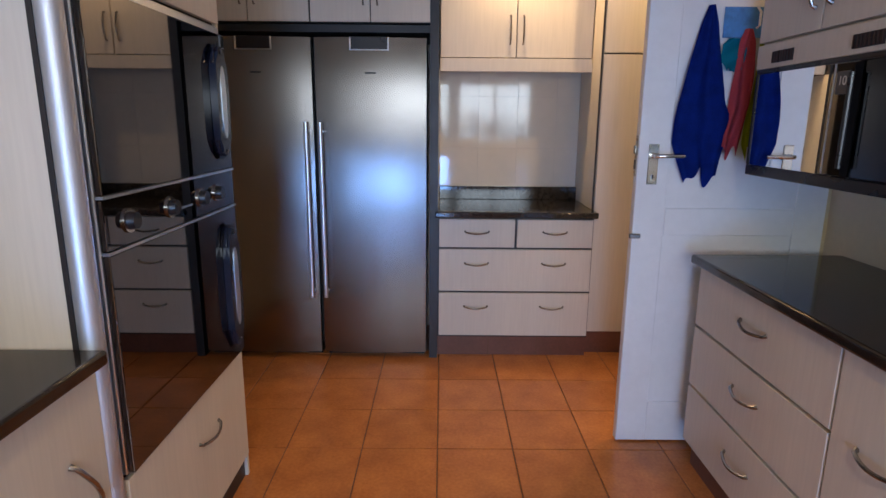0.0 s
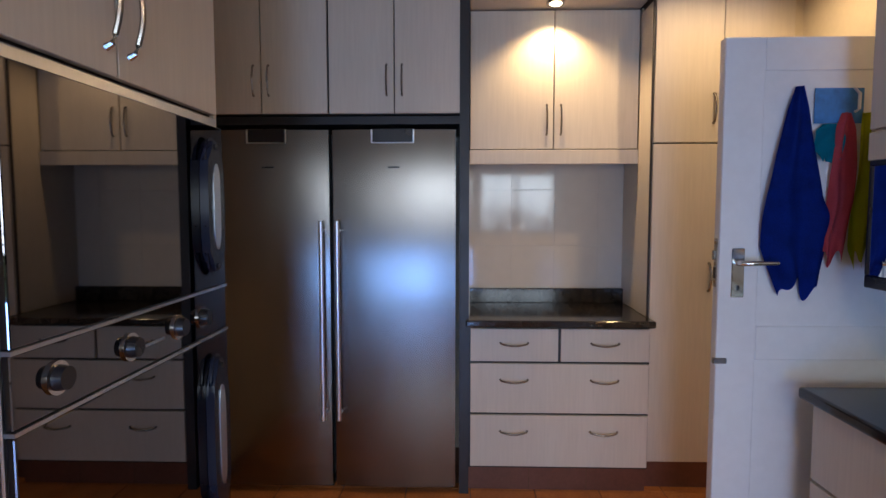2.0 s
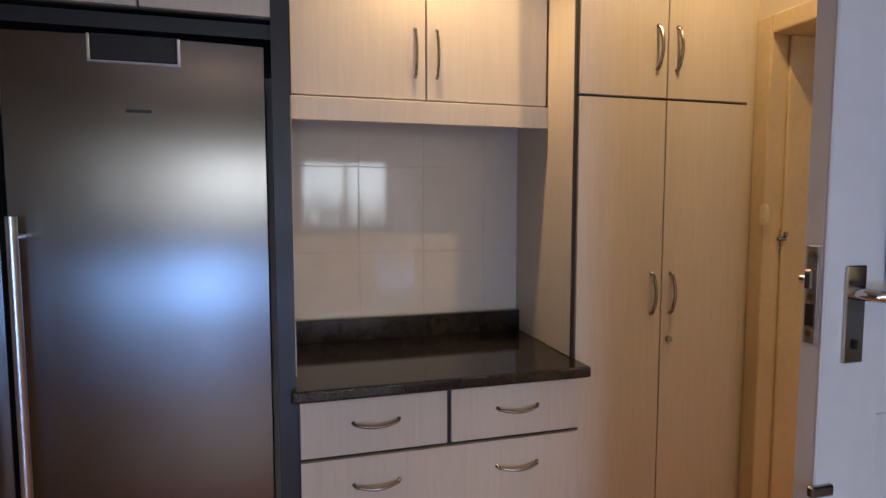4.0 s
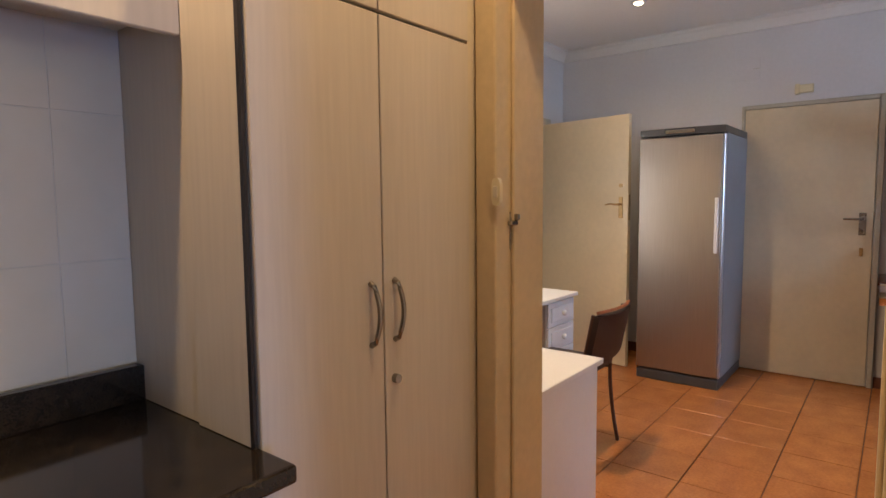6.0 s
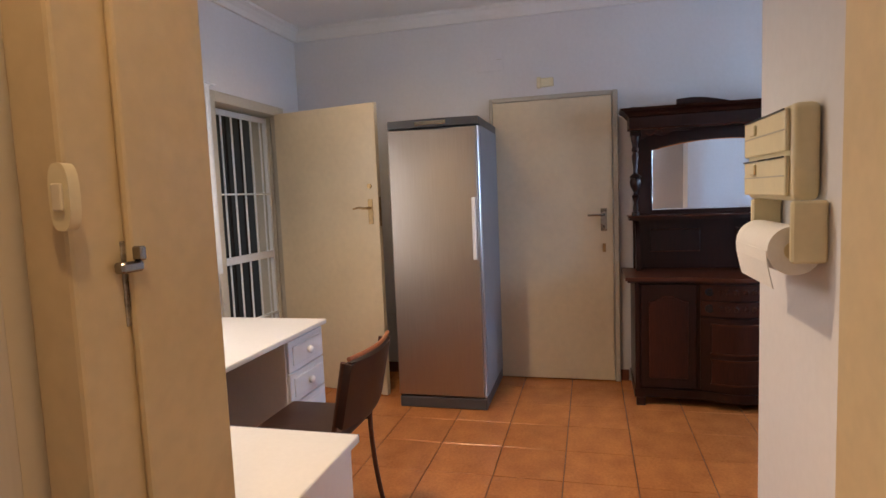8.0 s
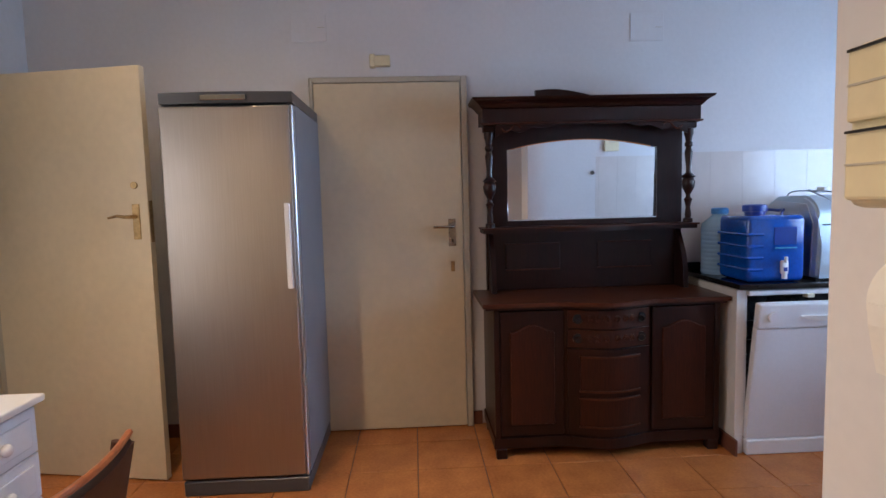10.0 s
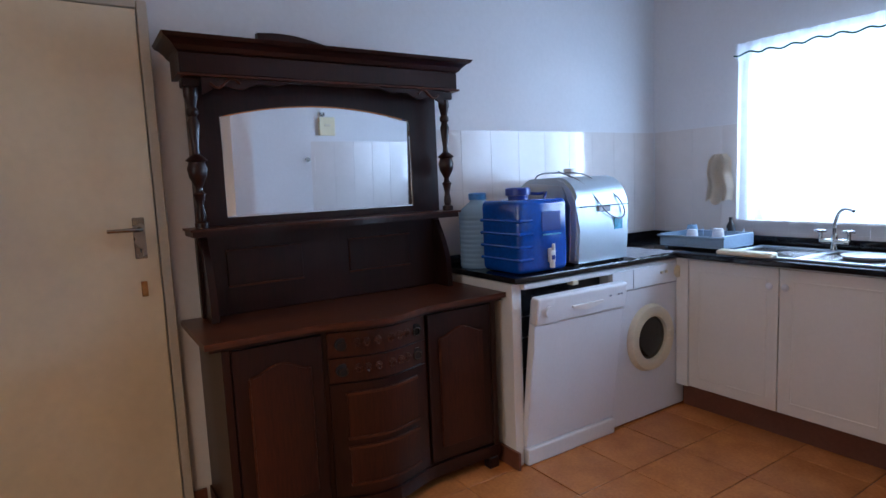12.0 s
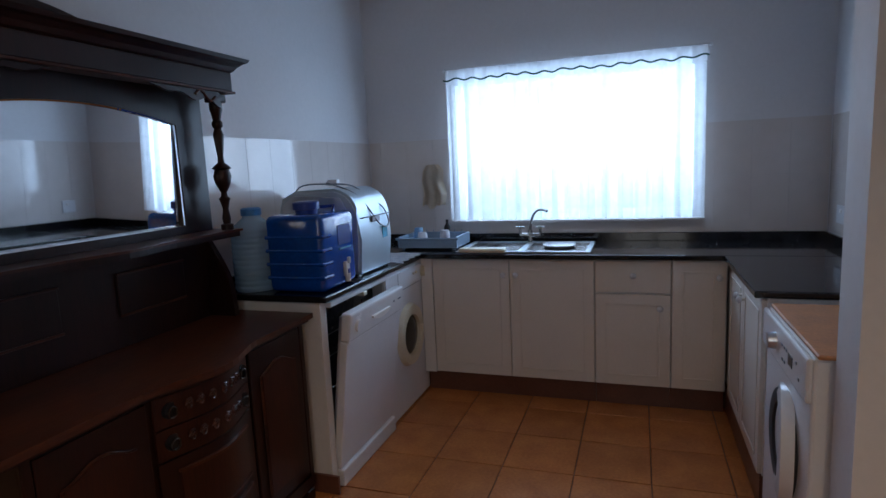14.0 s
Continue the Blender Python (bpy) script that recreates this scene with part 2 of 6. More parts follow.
# ---- building tools ----
def box(bm, x0, y0, z0, x1, y1, z1, r=0.0, seg=1):
    """An upright block between two corners, with worn edges of radius r."""
    x0, x1, y0, y1, z0, z1 = min(x0, x1), max(x0, x1), min(y0, y1), max(y0, y1), min(z0, z1), max(z0, z1)
    c = Vector(((x0 + x1) / 2, (y0 + y1) / 2, (z0 + z1) / 2))
    made = bmesh.ops.create_cube(bm, size=1, matrix=Matrix.Translation(c) @ Matrix.Diagonal((x1 - x0, y1 - y0, z1 - z0, 1)))
    if r:
        edges = list({e for v in made["verts"] for e in v.link_edges})
        bmesh.ops.bevel(bm, geom=edges, offset=min(r, (x1 - x0) / 2.2, (y1 - y0) / 2.2, (z1 - z0) / 2.2), segments=seg, affect="EDGES", profile=0.5)
    return bm


def boxed(x0, y0, z0, x1, y1, z1, r=0.0, seg=1):
    return box(bmesh.new(), x0, y0, z0, x1, y1, z1, r, seg)


def rod(bm, a, b, r, sides=10, r2=None):
    """A round bar from a to b."""
    a, b = Vector(a), Vector(b)
    d = b - a
    m = Matrix.Translation((a + b) / 2) @ d.to_track_quat("Z", "Y").to_matrix().to_4x4()
    bmesh.ops.create_cone(bm, cap_ends=True, segments=sides, radius1=r, radius2=r if r2 is None else r2, depth=d.length, matrix=m)
    return bm


def tube(bm, points, r, sides=8):
    """A bent bar along points, with round ends left flat."""
    points = [Vector(p) for p in points]
    rings = []
    for i, p in enumerate(points):
        d = (points[min(i + 1, len(points) - 1)] - points[max(i - 1, 0)]).normalized()
        up = Vector((0, 0, 1)) if abs(d.z) < 0.9 else Vector((1, 0, 0))
        u = d.cross(up).normalized()
        v = d.cross(u).normalized()
        rr = r[i] if isinstance(r, (list, tuple)) else r
        rings.append([bm.verts.new(p + rr * (math.cos(2 * math.pi * k / sides) * u + math.sin(2 * math.pi * k / sides) * v)) for k in range(sides)])
    for s, t in zip(rings, rings[1:]):
        for k in range(sides):
            bm.faces.new((s[k], s[(k + 1) % sides], t[(k + 1) % sides], t[k]))
    bm.faces.new(rings[0][::-1])
    bm.faces.new(rings[-1])
    return bm


def turned(bm, x, y, profile, sides=20):
    """A turned upright: profile is (z, radius) pairs from the foot up."""
    rings = [[bm.verts.new((x + r * math.cos(2 * math.pi * k / sides), y + r * math.sin(2 * math.pi * k / sides), z)) for k in range(sides)] for z, r in profile]
    for s, t in zip(rings, rings[1:]):
        for k in range(sides):
            bm.faces.new((s[k], s[(k + 1) % sides], t[(k + 1) % sides], t[k]))
    bm.faces.new(rings[0][::-1])
    bm.faces.new(rings[-1])
    return bm


def prism(bm, outline, axis, lo, hi):
    """A plate: an outline of pairs pulled along an axis ("x": pairs are y, z; "y": x, z; "z": x, y)."""
    def at(p, d):
        return {"x": (d, p[0], p[1]), "y": (p[0], d, p[1]), "z": (p[0], p[1], d)}[axis]
    a = [bm.verts.new(at(p, lo)) for p in outline]
    b = [bm.verts.new(at(p, hi)) for p in outline]
    bm.faces.new(a[::-1])
    bm.faces.new(b)
    for i in range(len(a)):
        j = (i + 1) % len(a)
        bm.faces.new((a[i], a[j], b[j], b[i]))
    return bm


def thing(name, at, label, category, group=""):
    ob = new(name)
    ob.location = at
    ob.empty_display_size = 0.1
    return tagged(ob, label, category, group)


def base_of(ob):
    p = Vector((0, 0, 0))
    while ob:
        p += ob.location
        ob = ob.parent
    return p


def part(name, bm, mat, parent=None, label="", turn=None, smooth=False, kind="", category=""):
    """Links a bmesh, built at its place in the world, as one mesh under a thing. turn: a matrix for its world place."""
    if turn is not None:
        bm.transform(turn)
    bmesh.ops.recalc_face_normals(bm, faces=bm.faces)
    vs = [v.co for v in bm.verts]
    c = Vector(((min(v.x for v in vs) + max(v.x for v in vs)) / 2, (min(v.y for v in vs) + max(v.y for v in vs)) / 2, min(v.z for v in vs)))
    bm.transform(Matrix.Translation(-c))
    me = bpy.data.meshes.new(name)
    bm.to_mesh(me)
    bm.free()
    me.materials.append(mat)
    if smooth:
        for f in me.polygons:
            f.use_smooth = True
        me.set_sharp_from_angle(angle=radians(40))
    ob = new(name, me)
    ob.location = c - (base_of(parent) if parent else Vector((0, 0, 0)))
    ob.parent = parent
    return tagged(ob, label, category, "", kind)


def setting(name, bm, mat, label="", category="", parent=None, smooth=False):
    return part(name, bm, mat, parent, label, kind="structure", category=category, smooth=smooth)


def spin(pivot, degrees, axis="Z"):
    return Matrix.Translation(pivot) @ Matrix.Rotation(radians(degrees), 4, axis) @ Matrix.Translation(-Vector(pivot))


def bow_handle(parent, a, b, out, mat=None, r=0.005, name="handle", label="bowed satin nickel handle"):
    """A bowed bar handle from a to b that stands away along out."""
    a, b, out = Vector(a), Vector(b), Vector(out)
    pts = [a] + [a.lerp(b, s) + out * (0.35 + 0.65 * math.sin(math.pi * s)) for s in (0.04, 0.14, 0.26, 0.38, 0.5, 0.62, 0.74, 0.86, 0.96)] + [b]
    bm = tube(bmesh.new(), pts, [r * 1.3] + [r] * 9 + [r * 1.3], 8)
    return part(name, bm, mat or NICKEL, parent, label, smooth=True)


# ---- the large structure ----
H = 2.73            # ceiling height
KX0, KX1 = 0.30, 3.36     # kitchen, west to east
KY0, KY1 = -1.20, 5.46
SX0, SX1 = 3.57, 7.10     # scullery and desk room
SY0, SY1 = 1.05, 6.57
DOOR_Y0, DOOR_Y1 = 4.00, 4.90
T = 0.22


def slab(name, mat, boxes, label="", category="wall"):
    bm = bmesh.new()
    for b in boxes:
        box(bm, *b)
    return setting(name, bm, mat, label, category)


def wall_with_hole(name, mat, axis, at, thick, lo, hi, holes, z1=H, label=""):
    """A wall in the plane axis = at .. at + thick from lo to hi, with holes (a, b, z0, z1) in order."""
    cells, cut = [], lo
    for a, b, h0, h1 in holes:
        cells.append((cut, a, 0, z1))
        if h0 > 0:
            cells.append((a, b, 0, h0))
        cells.append((a, b, h1, z1))
        cut = b
    cells.append((cut, hi, 0, z1))
    bxs = []
    for a, b, c, d in cells:
        if b - a < 1e-4:
            continue
        bxs.append((at, a, c, at + thick, b, d) if axis == "x" else (a, at, c, b, at + thick, d))
    return slab(name, mat, bxs, label)


slab("floor", GROUT, [(KX0 - T, KY0 - T, -0.12, SX1 + T, SY1 + T, -0.006)], "dark grout bed under terracotta floor tiles", "floor")
slab("ceiling", CEILING, [(KX0 - T, KY0 - T, H, SX1 + T, SY1 + T, H + 0.12)], "white painted ceiling", "ceiling")
# The floor-length hole is an unseen doorway, added for the low blue fill.
wall_with_hole("wall_kitchen_south", CREAM_WALL, "y", KY0 - T, T, KX0 - T, SX0, [(1.0, 1.9, 0, 2.10), (2.0, 3.34, 1.05, 2.10)])
slab("wall_kitchen_west", CREAM_WALL, [(KX0 - T, KY0, 0, KX0, SY1 + T, H)])
slab("wall_kitchen_north", CREAM_WALL, [(KX0, KY1, 0, KX1, KY1 + 0.2, H)])
slab("wall_outer_north_west", CREAM_WALL, [(KX0, SY1, 0, KX1, SY1 + T, H)])
wall_with_hole("wall_between", CREAM_WALL, "x", KX1, SX0 - KX1, KY0, SY1 + T, [(DOOR_Y0, DOOR_Y1, 0, 2.06)], label="cream painted wall between kitchen and scullery")
wall_with_hole("wall_scullery_south", WALL, "y", SY0 - T, T, SX0, SX1 + T, [(4.87, 6.45, 1.045, 2.00)], label="white painted wall round the scullery window")
slab("wall_scullery_east", WALL, [(SX1, SY0, 0, SX1 + T, SY1 + T, H)], "white painted plaster wall")
wall_with_hole("wall_desk_north", WALL, "y", SY1, T, SX0, SX1, [(4.50, 5.75, 0.98, 2.10), (5.98, 6.785, 0, 2.06)], label="white painted plaster wall")
slab("wall_scullery_west", WALL, [(SX0, SY0, 0, 4.20, 3.17, H)], "white painted wall behind the machines")
slab("wall_pier", WALL, [(SX0, 3.33, 0, 4.425, 3.90, H), (SX0, 3.17, 0, 4.738, 3.33, H)], "white painted wall pier", "wall")


def cornice(name, segs):
    """A small stepped plaster moulding along the top of the walls."""
    bm = bmesh.new()
    for axis, at, side, lo, hi in segs:
        prof = [(0, 0), (0.085, 0), (0.085, -0.018), (0.06, -0.03), (0.035, -0.055), (0.02, -0.085), (0, -0.085)]
        out = [(at + side * p, H - 0.001 + q) for p, q in prof]
        ring = []
        for d in (lo, hi):
            ring.append([bm.verts.new((u, d, w) if axis == "x" else (d, u, w)) for u, w in out])
        for i in range(len(out)):
            j = (i + 1) % len(out)
            bm.faces.new((ring[0][i], ring[0][j], ring[1][j], ring[1][i]))
        bm.faces.new(ring[0])
        bm.faces.new(ring[1][::-1])
    return setting(name, bm, CEILING, "white moulded plaster cornice", "cornice")


cornice("trim_cornice", [("x", SX1 - 0.001, -1, SY0, SY1), ("y", SY1 - 0.001, -1, SX0, SX1), ("y", SY0 + 0.001, 1, 4.2, SX1)])

# skirting of red-brown tile
slab("baseboard_east", KICK, [(SX1 - 0.012, 4.062, 0, SX1 - 0.001, 4.115, 0.08), (SX1 - 0.012, 5.025, 0, SX1 - 0.001, SY1, 0.08)], "red-brown tile skirting", "skirting")


def window_frame(name, axis, at, a, b, z0, z1, bars, mat, label):
    ob = setting(name, boxed(*((at, a, z0, at + 0.05, b, z0 + 0.05) if axis == "x" else (a, at, z0, b, at + 0.05, z0 + 0.05)), 0.004), mat, label, "window")
    def bar(p0, p1, q0, q1):
        bm = boxed(*((at, p0, q0, at + 0.05, p1, q1) if axis == "x" else (p0, at, q0, p1, at + 0.05, q1)), 0.004)
        part("window_bar", bm, mat, ob)
    bar(a, b, z1 - 0.05, z1)
    bar(a, a + 0.05, z0 + 0.05, z1 - 0.05)
    bar(b - 0.05, b, z0 + 0.05, z1 - 0.05)
    for u in bars:
        bar(u - 0.025, u + 0.025, z0 + 0.05, z1 - 0.05)
    return ob


# Unseen doorway frame, added round the low blue fill lamp.
window_frame("door_garden", "y", KY0 - 0.12, 1.0, 1.9, 0.0, 2.10, [], DOOR_WHITE, "white framed unseen doorway, added for the low blue fill")
window_frame("window_kitchen", "y", KY0 - 0.12, 2.0, 3.34, 1.05, 2.10, [2.67], DOOR_WHITE, "white framed kitchen window")
window_frame("window_scullery", "y", SY0 - 0.12, 4.87, 6.45, 1.045, 2.00, [5.40, 5.92], DOOR_WHITE, "white framed scullery window")
window_frame("window_desk", "y", SY1 + 0.06, 4.50, 5.75, 0.98, 2.10, [5.0], DOOR_WHITE, "white framed window by the desks")
slab("window_sill_scullery", WTILE2, [(4.86, SY0 - 0.06, 1.030, 6.46, SY0 + 0.045, 1.043)], "tiled window sill", "sill")
slab("backdrop_ground", material("garden_ground", (0.10, 0.13, 0.05), 0.9, vary=0.5, scale=3), [(-40, -40, -0.40, 60, 60, -0.30)], "garden ground outside", "ground")


def steel_frame(name, axis, wall_lo, wall_hi, a, b, top, mat, label):
    """A pressed steel door frame that wraps a wall's thickness."""
    lo, hi = wall_lo - 0.018, wall_hi + 0.018
    def mk(nm, p0, p1, q0, q1, d0, d1):
        bm = boxed(*((d0, p0, q0, d1, p1, q1) if axis == "x" else (p0, d0, q0, p1, d1, q1)), 0.006, 2)
        return bm
    ob = setting(name, mk("", a - 0.045, a + 0.022, 0, top + 0.045, lo, hi), mat, label, "door frame")
    part("jamb", mk("", b - 0.022, b + 0.045, 0, top + 0.045, lo, hi), mat, ob)
    part("head", mk("", a + 0.022, b - 0.022, top - 0.022, top + 0.045, lo, hi), mat, ob)
    part("door_stop", mk("", b - 0.034, b - 0.022, 0, top - 0.022, lo + 0.075, hi), mat, ob)
    part("door_stop", mk("", a + 0.022, a + 0.034, 0, top - 0.022, lo + 0.075, hi), mat, ob)
    return ob


frame_mid = steel_frame("door_frame_kitchen", "x", KX1, SX0, DOOR_Y0, DOOR_Y1, 2.05, FRAME_CREAM, "cream painted steel door frame with a strike plate")
steel_frame("door_frame_gate", "y", SY1, SY1 + T, 5.98, 6.785, 2.05, FRAME_GREY, "putty painted door frame of the gate")

# ---- kitchen: floor-standing things along the north wall ----


def front_panel(parent, name, axis, at, a, b, z0, z1, out=-1, mat=LAMINATE, gap=0.003, thick=0.018, label=""):
    """A cabinet front in the plane axis = at, its face towards out."""
    lo, hi = (at, at - out * thick)
    c = (lo, a + gap, z0 + gap, hi, b - gap, z1 - gap) if axis == "x" else (a + gap, lo, z0 + gap, b - gap, hi, z1 - gap)
    return part(name, boxed(*c, 0.0015), mat, parent, label)


def cabinet(name, label, x0, y0, z0, x1, y1, z1, group="", category="cabinet", mat=LAMINATE_EDGE, body_label=""):
    ob = thing(name, ((x0 + x1) / 2, (y0 + y1) / 2, z0), label, category, group)
    part("body", boxed(x0, y0, z0, x1, y1, z1, 0.001), mat, ob, body_label)
    return ob


def fridge(x0, x1, hinge, panel_x, label):
    y0, z1 = 4.872, 1.862
    ob = thing("refrigerator", ((x0 + x1) / 2, 5.15, 0), label, "refrigerator", "pair of tall steel refrigerators")
    part("body", boxed(x0 + 0.004, 4.935, 0.06, x1 - 0.004, 5.44, 1.85, 0.004), STEEL_SIDE, ob, "grey enamel refrigerator body")
    part("plinth", boxed(x0 + 0.01, 4.95, 0.0, x1 - 0.01, 5.4, 0.058), BLACK, ob, "black plinth")
    n = 14
    arc = [(x0 + (x1 - x0) * i / n, y0 + 0.016 * (2 * i / n - 1) ** 2) for i in range(n + 1)]
    out = arc + [(x1, 4.93), (x0, 4.93)]
    bm = prism(bmesh.new(), out, "z", 0.035, z1)
    door = part("door", bm, STEEL, ob, "bowed brushed steel refrigerator door", smooth=True)
    px0, px1 = panel_x
    u = lambda x: y0 + 0.016 * (2 * (x - x0) / (x1 - x0) - 1) ** 2
    yy = min(u(px0), u(px1)) - 0.004
    part("display", boxed(px0, yy, 1.800, px1, 4.9, 1.866, 0.003), BLACK, door, "small black display panel")
    rim = bmesh.new()
    box(rim, px0 - 0.008, yy - 0.002, 1.794, px1 + 0.008, 4.89, 1.800, 0.002)
    box(rim, px0 - 0.008, yy - 0.002, 1.800, px0, 4.89, 1.864, 0.002)
    box(rim, px1, yy - 0.002, 1.800, px1 + 0.008, 4.89, 1.864, 0.002)
    part("display_rim", rim, ALU, door)
    part("badge", boxed((x0 + x1) / 2 - 0.03, y0 - 0.002, 1.672, (x0 + x1) / 2 + 0.03, y0 + 0.004, 1.680), BLACK, door, "small dark badge bar")
    hx = x1 - 0.030 if hinge == "w" else x0 + 0.030
    hb = rod(bmesh.new(), (hx, y0 - 0.045, 0.40), (hx, y0 - 0.045, 1.41), 0.0125, 16)
    part("handle", hb, ALU, door, "long steel tube handle", smooth=True)
    for z in (0.43, 1.36):
        part("handle_mount", rod(bmesh.new(), (hx, y0 - 0.045, z), (hx, y0 + 0.016, z), 0.009, 12), ALU, door, smooth=True)
    return ob


fridge(0.405, 1.012, "w", (0.610, 0.795), "tall brushed steel refrigerator with a long tube handle")
fridge(1.032, 1.648, "e", (1.235, 1.435), "tall brushed steel refrigerator standing beside the drawer cabinet")

surround = thing("refrigerator_surround", (1.03, 5.1, 0), "black laminate surround fitted round the refrigerators", "surround")
part("side_panel", boxed(1.668, 4.882, 0, 1.716, 5.45, 2.53), LAMINATE_EDGE, surround, "black edged side panel")
part("top_panel", boxed(0.33, 4.93, 1.895, 1.668, 5.45, 1.935), LAMINATE_EDGE, surround)
part("filler", boxed(0.31, 4.92, 0, 0.395, 5.45, 1.89), LAMINATE, surround)


def wall_unit(x0, x1, y0, z0, z1, depth, label, group, hz0=None, hz1=None, body=LAMINATE_EDGE):
    ob = cabinet("wall_cabinet", label, x0, y0 + 0.019, z0, x1, y0 + depth, z1, group, mat=body)
    mid = (x0 + x1) / 2
    for a, b, hx in ((x0, mid, mid - 0.038), (mid, x1, mid + 0.038)):
        d = front_panel(ob, "door", "y", y0, a, b, z0, z1)
        h0 = z0 + 0.09 if hz0 is None else hz0
        bow_handle(d, (hx, y0, h0), (hx, y0, h0 + 0.15 if hz1 is None else hz1), (0, -0.026, 0))
    return ob


G1 = "wall cabinets above the refrigerators"
wall_unit(0.345, 1.012, 4.885, 1.94, 2.56, 0.5, "cream grained wall cabinet with two doors above a refrigerator", G1)
wall_unit(1.016, 1.672, 4.885, 1.94, 2.56, 0.5, "cream grained wall cabinet with two doors above a refrigerator", G1)
niche = wall_unit(1.722, 2.630, 5.170, 1.792, 2.53, 0.28, "cream grained wall cabinet with two doors lit by a small lamp", "niche cabinets", 1.87, 2.03)
part("pelmet", boxed(1.722, 5.158, 1.712, 2.630, 5.178, 1.788, 0.002), LAMINATE, niche, "cream grained light pelmet")
part("bottom_panel", boxed(1.722, 5.180, 1.772, 2.630, 5.44, 1.788), LAMINATE, niche)
bulk = thing("bulkhead", (2.17, 5.1, 2.545), "cream boxed bulkhead above the cabinets with a recessed lamp", "bulkhead")
part("panel", boxed(0.31, 4.90, 2.565, 3.31, 5.45, 2.725), LAMINATE, bulk)
part("soffit", boxed(1.722, 4.90, 2.535, 2.63, 5.45, 2.563), LAMINATE, bulk)
ring = bmesh.new()
turned(ring, 2.16, 5.05, [(2.520, 0.045), (2.526, 0.048), (2.534, 0.048)], 24)
lampob = thing("recessed_lamp", (2.16, 5.05, 2.52), "small recessed ceiling lamp glowing warm above the cabinet doors", "lamp")
part("trim_ring", ring, CHROME, lampob, smooth=True)
part("bulb", turned(bmesh.new(), 2.16, 5.05, [(2.514, 0.024), (2.519, 0.032)], 20), BULB, lampob, "glowing lamp glass")

# drawers
dr = cabinet("drawer_cabinet", "cream grained drawer cabinet under a granite worktop", 1.716, 4.91, 0.13, 2.634, 5.45, 0.872)
for a, b, z0, z1, hs in ((1.722, 2.172, 0.692, 0.866, (1.947,)), (2.180, 2.630, 0.692, 0.866, (2.405,)),
                         (1.722, 2.630, 0.424, 0.686, (1.947, 2.405)), (1.722, 2.630, 0.142, 0.418, (1.947, 2.405))):
    d = front_panel(dr, "drawer", "y", 4.890, a, b, z0, z1)
    zc = z1 - (0.075 if z1 > 0.8 else 0.085)
    for h in hs:
        bow_handle(d, (h - 0.07, 4.890, zc), (h + 0.07, 4.890, zc), (0, -0.026, -0.012))
part("plinth", boxed(1.716, 4.94, 0, 2.634, 5.4, 0.128), KICK, dr, "red-brown tiled plinth")
for x in (2.03, 2.33):
    part("plinth_joint", boxed(x, 4.9385, 0.002, x + 0.004, 4.943, 0.126), GROUT, dr)
top = thing("granite_worktop", (2.17, 5.1, 0.875), "polished black speckled granite worktop with an upstand", "worktop")
part("slab", boxed(1.700, 4.845, 0.876, 2.645, 5.438, 0.912, 0.008, 3), GRANITE, top)
part("upstand", boxed(1.722, 5.410, 0.912, 2.636, 5.438, 0.998, 0.003), GRANITE, top)
# niche sides
part("niche_side", boxed(1.7165, 4.99, 0.914, 1.7215, 5.44, 1.71), LAMINATE, dr, "cream side panel beside the refrigerator")
part("niche_side", boxed(2.636, 5.158, 0.914, 2.642, 5.455, 2.53), LAMINATE, dr, "cream side panel of the tall cupboard")

tall = cabinet("tall_cupboard", "tall cream grained cupboard with long doors below and short ones above", 2.644, 4.968, 0.15, 3.318, 5.45, 2.56)
part("side_panel", boxed(2.630, 4.969, 0.914, 2.6435, 5.157, 2.5), LAMINATE, tall, "cream grained side panel")
part("edge_band", boxed(2.630, 4.957, 0.15, 2.638, 4.968, 2.5), LAMINATE_EDGE, tall, "dark edge band")
part("plinth", boxed(2.644, 4.99, 0, 3.318, 5.4, 0.148), KICK, tall, "red-brown tiled plinth")
for a, b, hx in ((2.6395, 2.976, 2.930), (2.976, 3.318, 3.008)):
    for z0, z1, ha, hb in ((0.152, 1.796, 1.040, 1.182), (1.800, 2.56, 1.885, 2.030)):
        d = front_panel(tall, "door", "y", 4.948, a, b, z0, z1, gap=0.0022)
        s = -1 if hx < 2.976 else 1
        h1, h2 = (hx + 0.004, 4.948, ha + 0.012), (hx + 0.004, 4.948, hb + 0.012)
        bow_handle(d, h1, h2, (0, -0.030, 0), r=0.006)
part("lock", rod(bmesh.new(), (3.008, 4.934, 0.958), (3.008, 4.948, 0.958), 0.011, 16), NICKEL, tall, "round cupboard lock", smooth=True)
filler = slab("trim_filler", CREAM_WALL, [(3.320, 4.955, 0, KX1, 5.455, H)], "cream wall corner", "wall")

# tiles of the niche
for a, b in ((1.722, 1.977), (1.977, 2.232), (2.232, 2.487), (2.487, 2.636)):
    for z0, z1 in ((0.995, 1.250), (1.250, 1.581), (1.581, 1.80)):
        t = part("wall_tile", boxed(a + 0.0007, 5.4470, z0 + 0.0007, b - 0.0007, 5.4525, z1 - 0.0007, 0.001), WTILE, bpy.data.objects["wall_kitchen_north"])
slab("tile_bed_niche", WGROUT, [(1.718, 5.4482, 0.98, 2.634, 5.459, 1.80)], "pale grout behind the niche tiles", "wall")

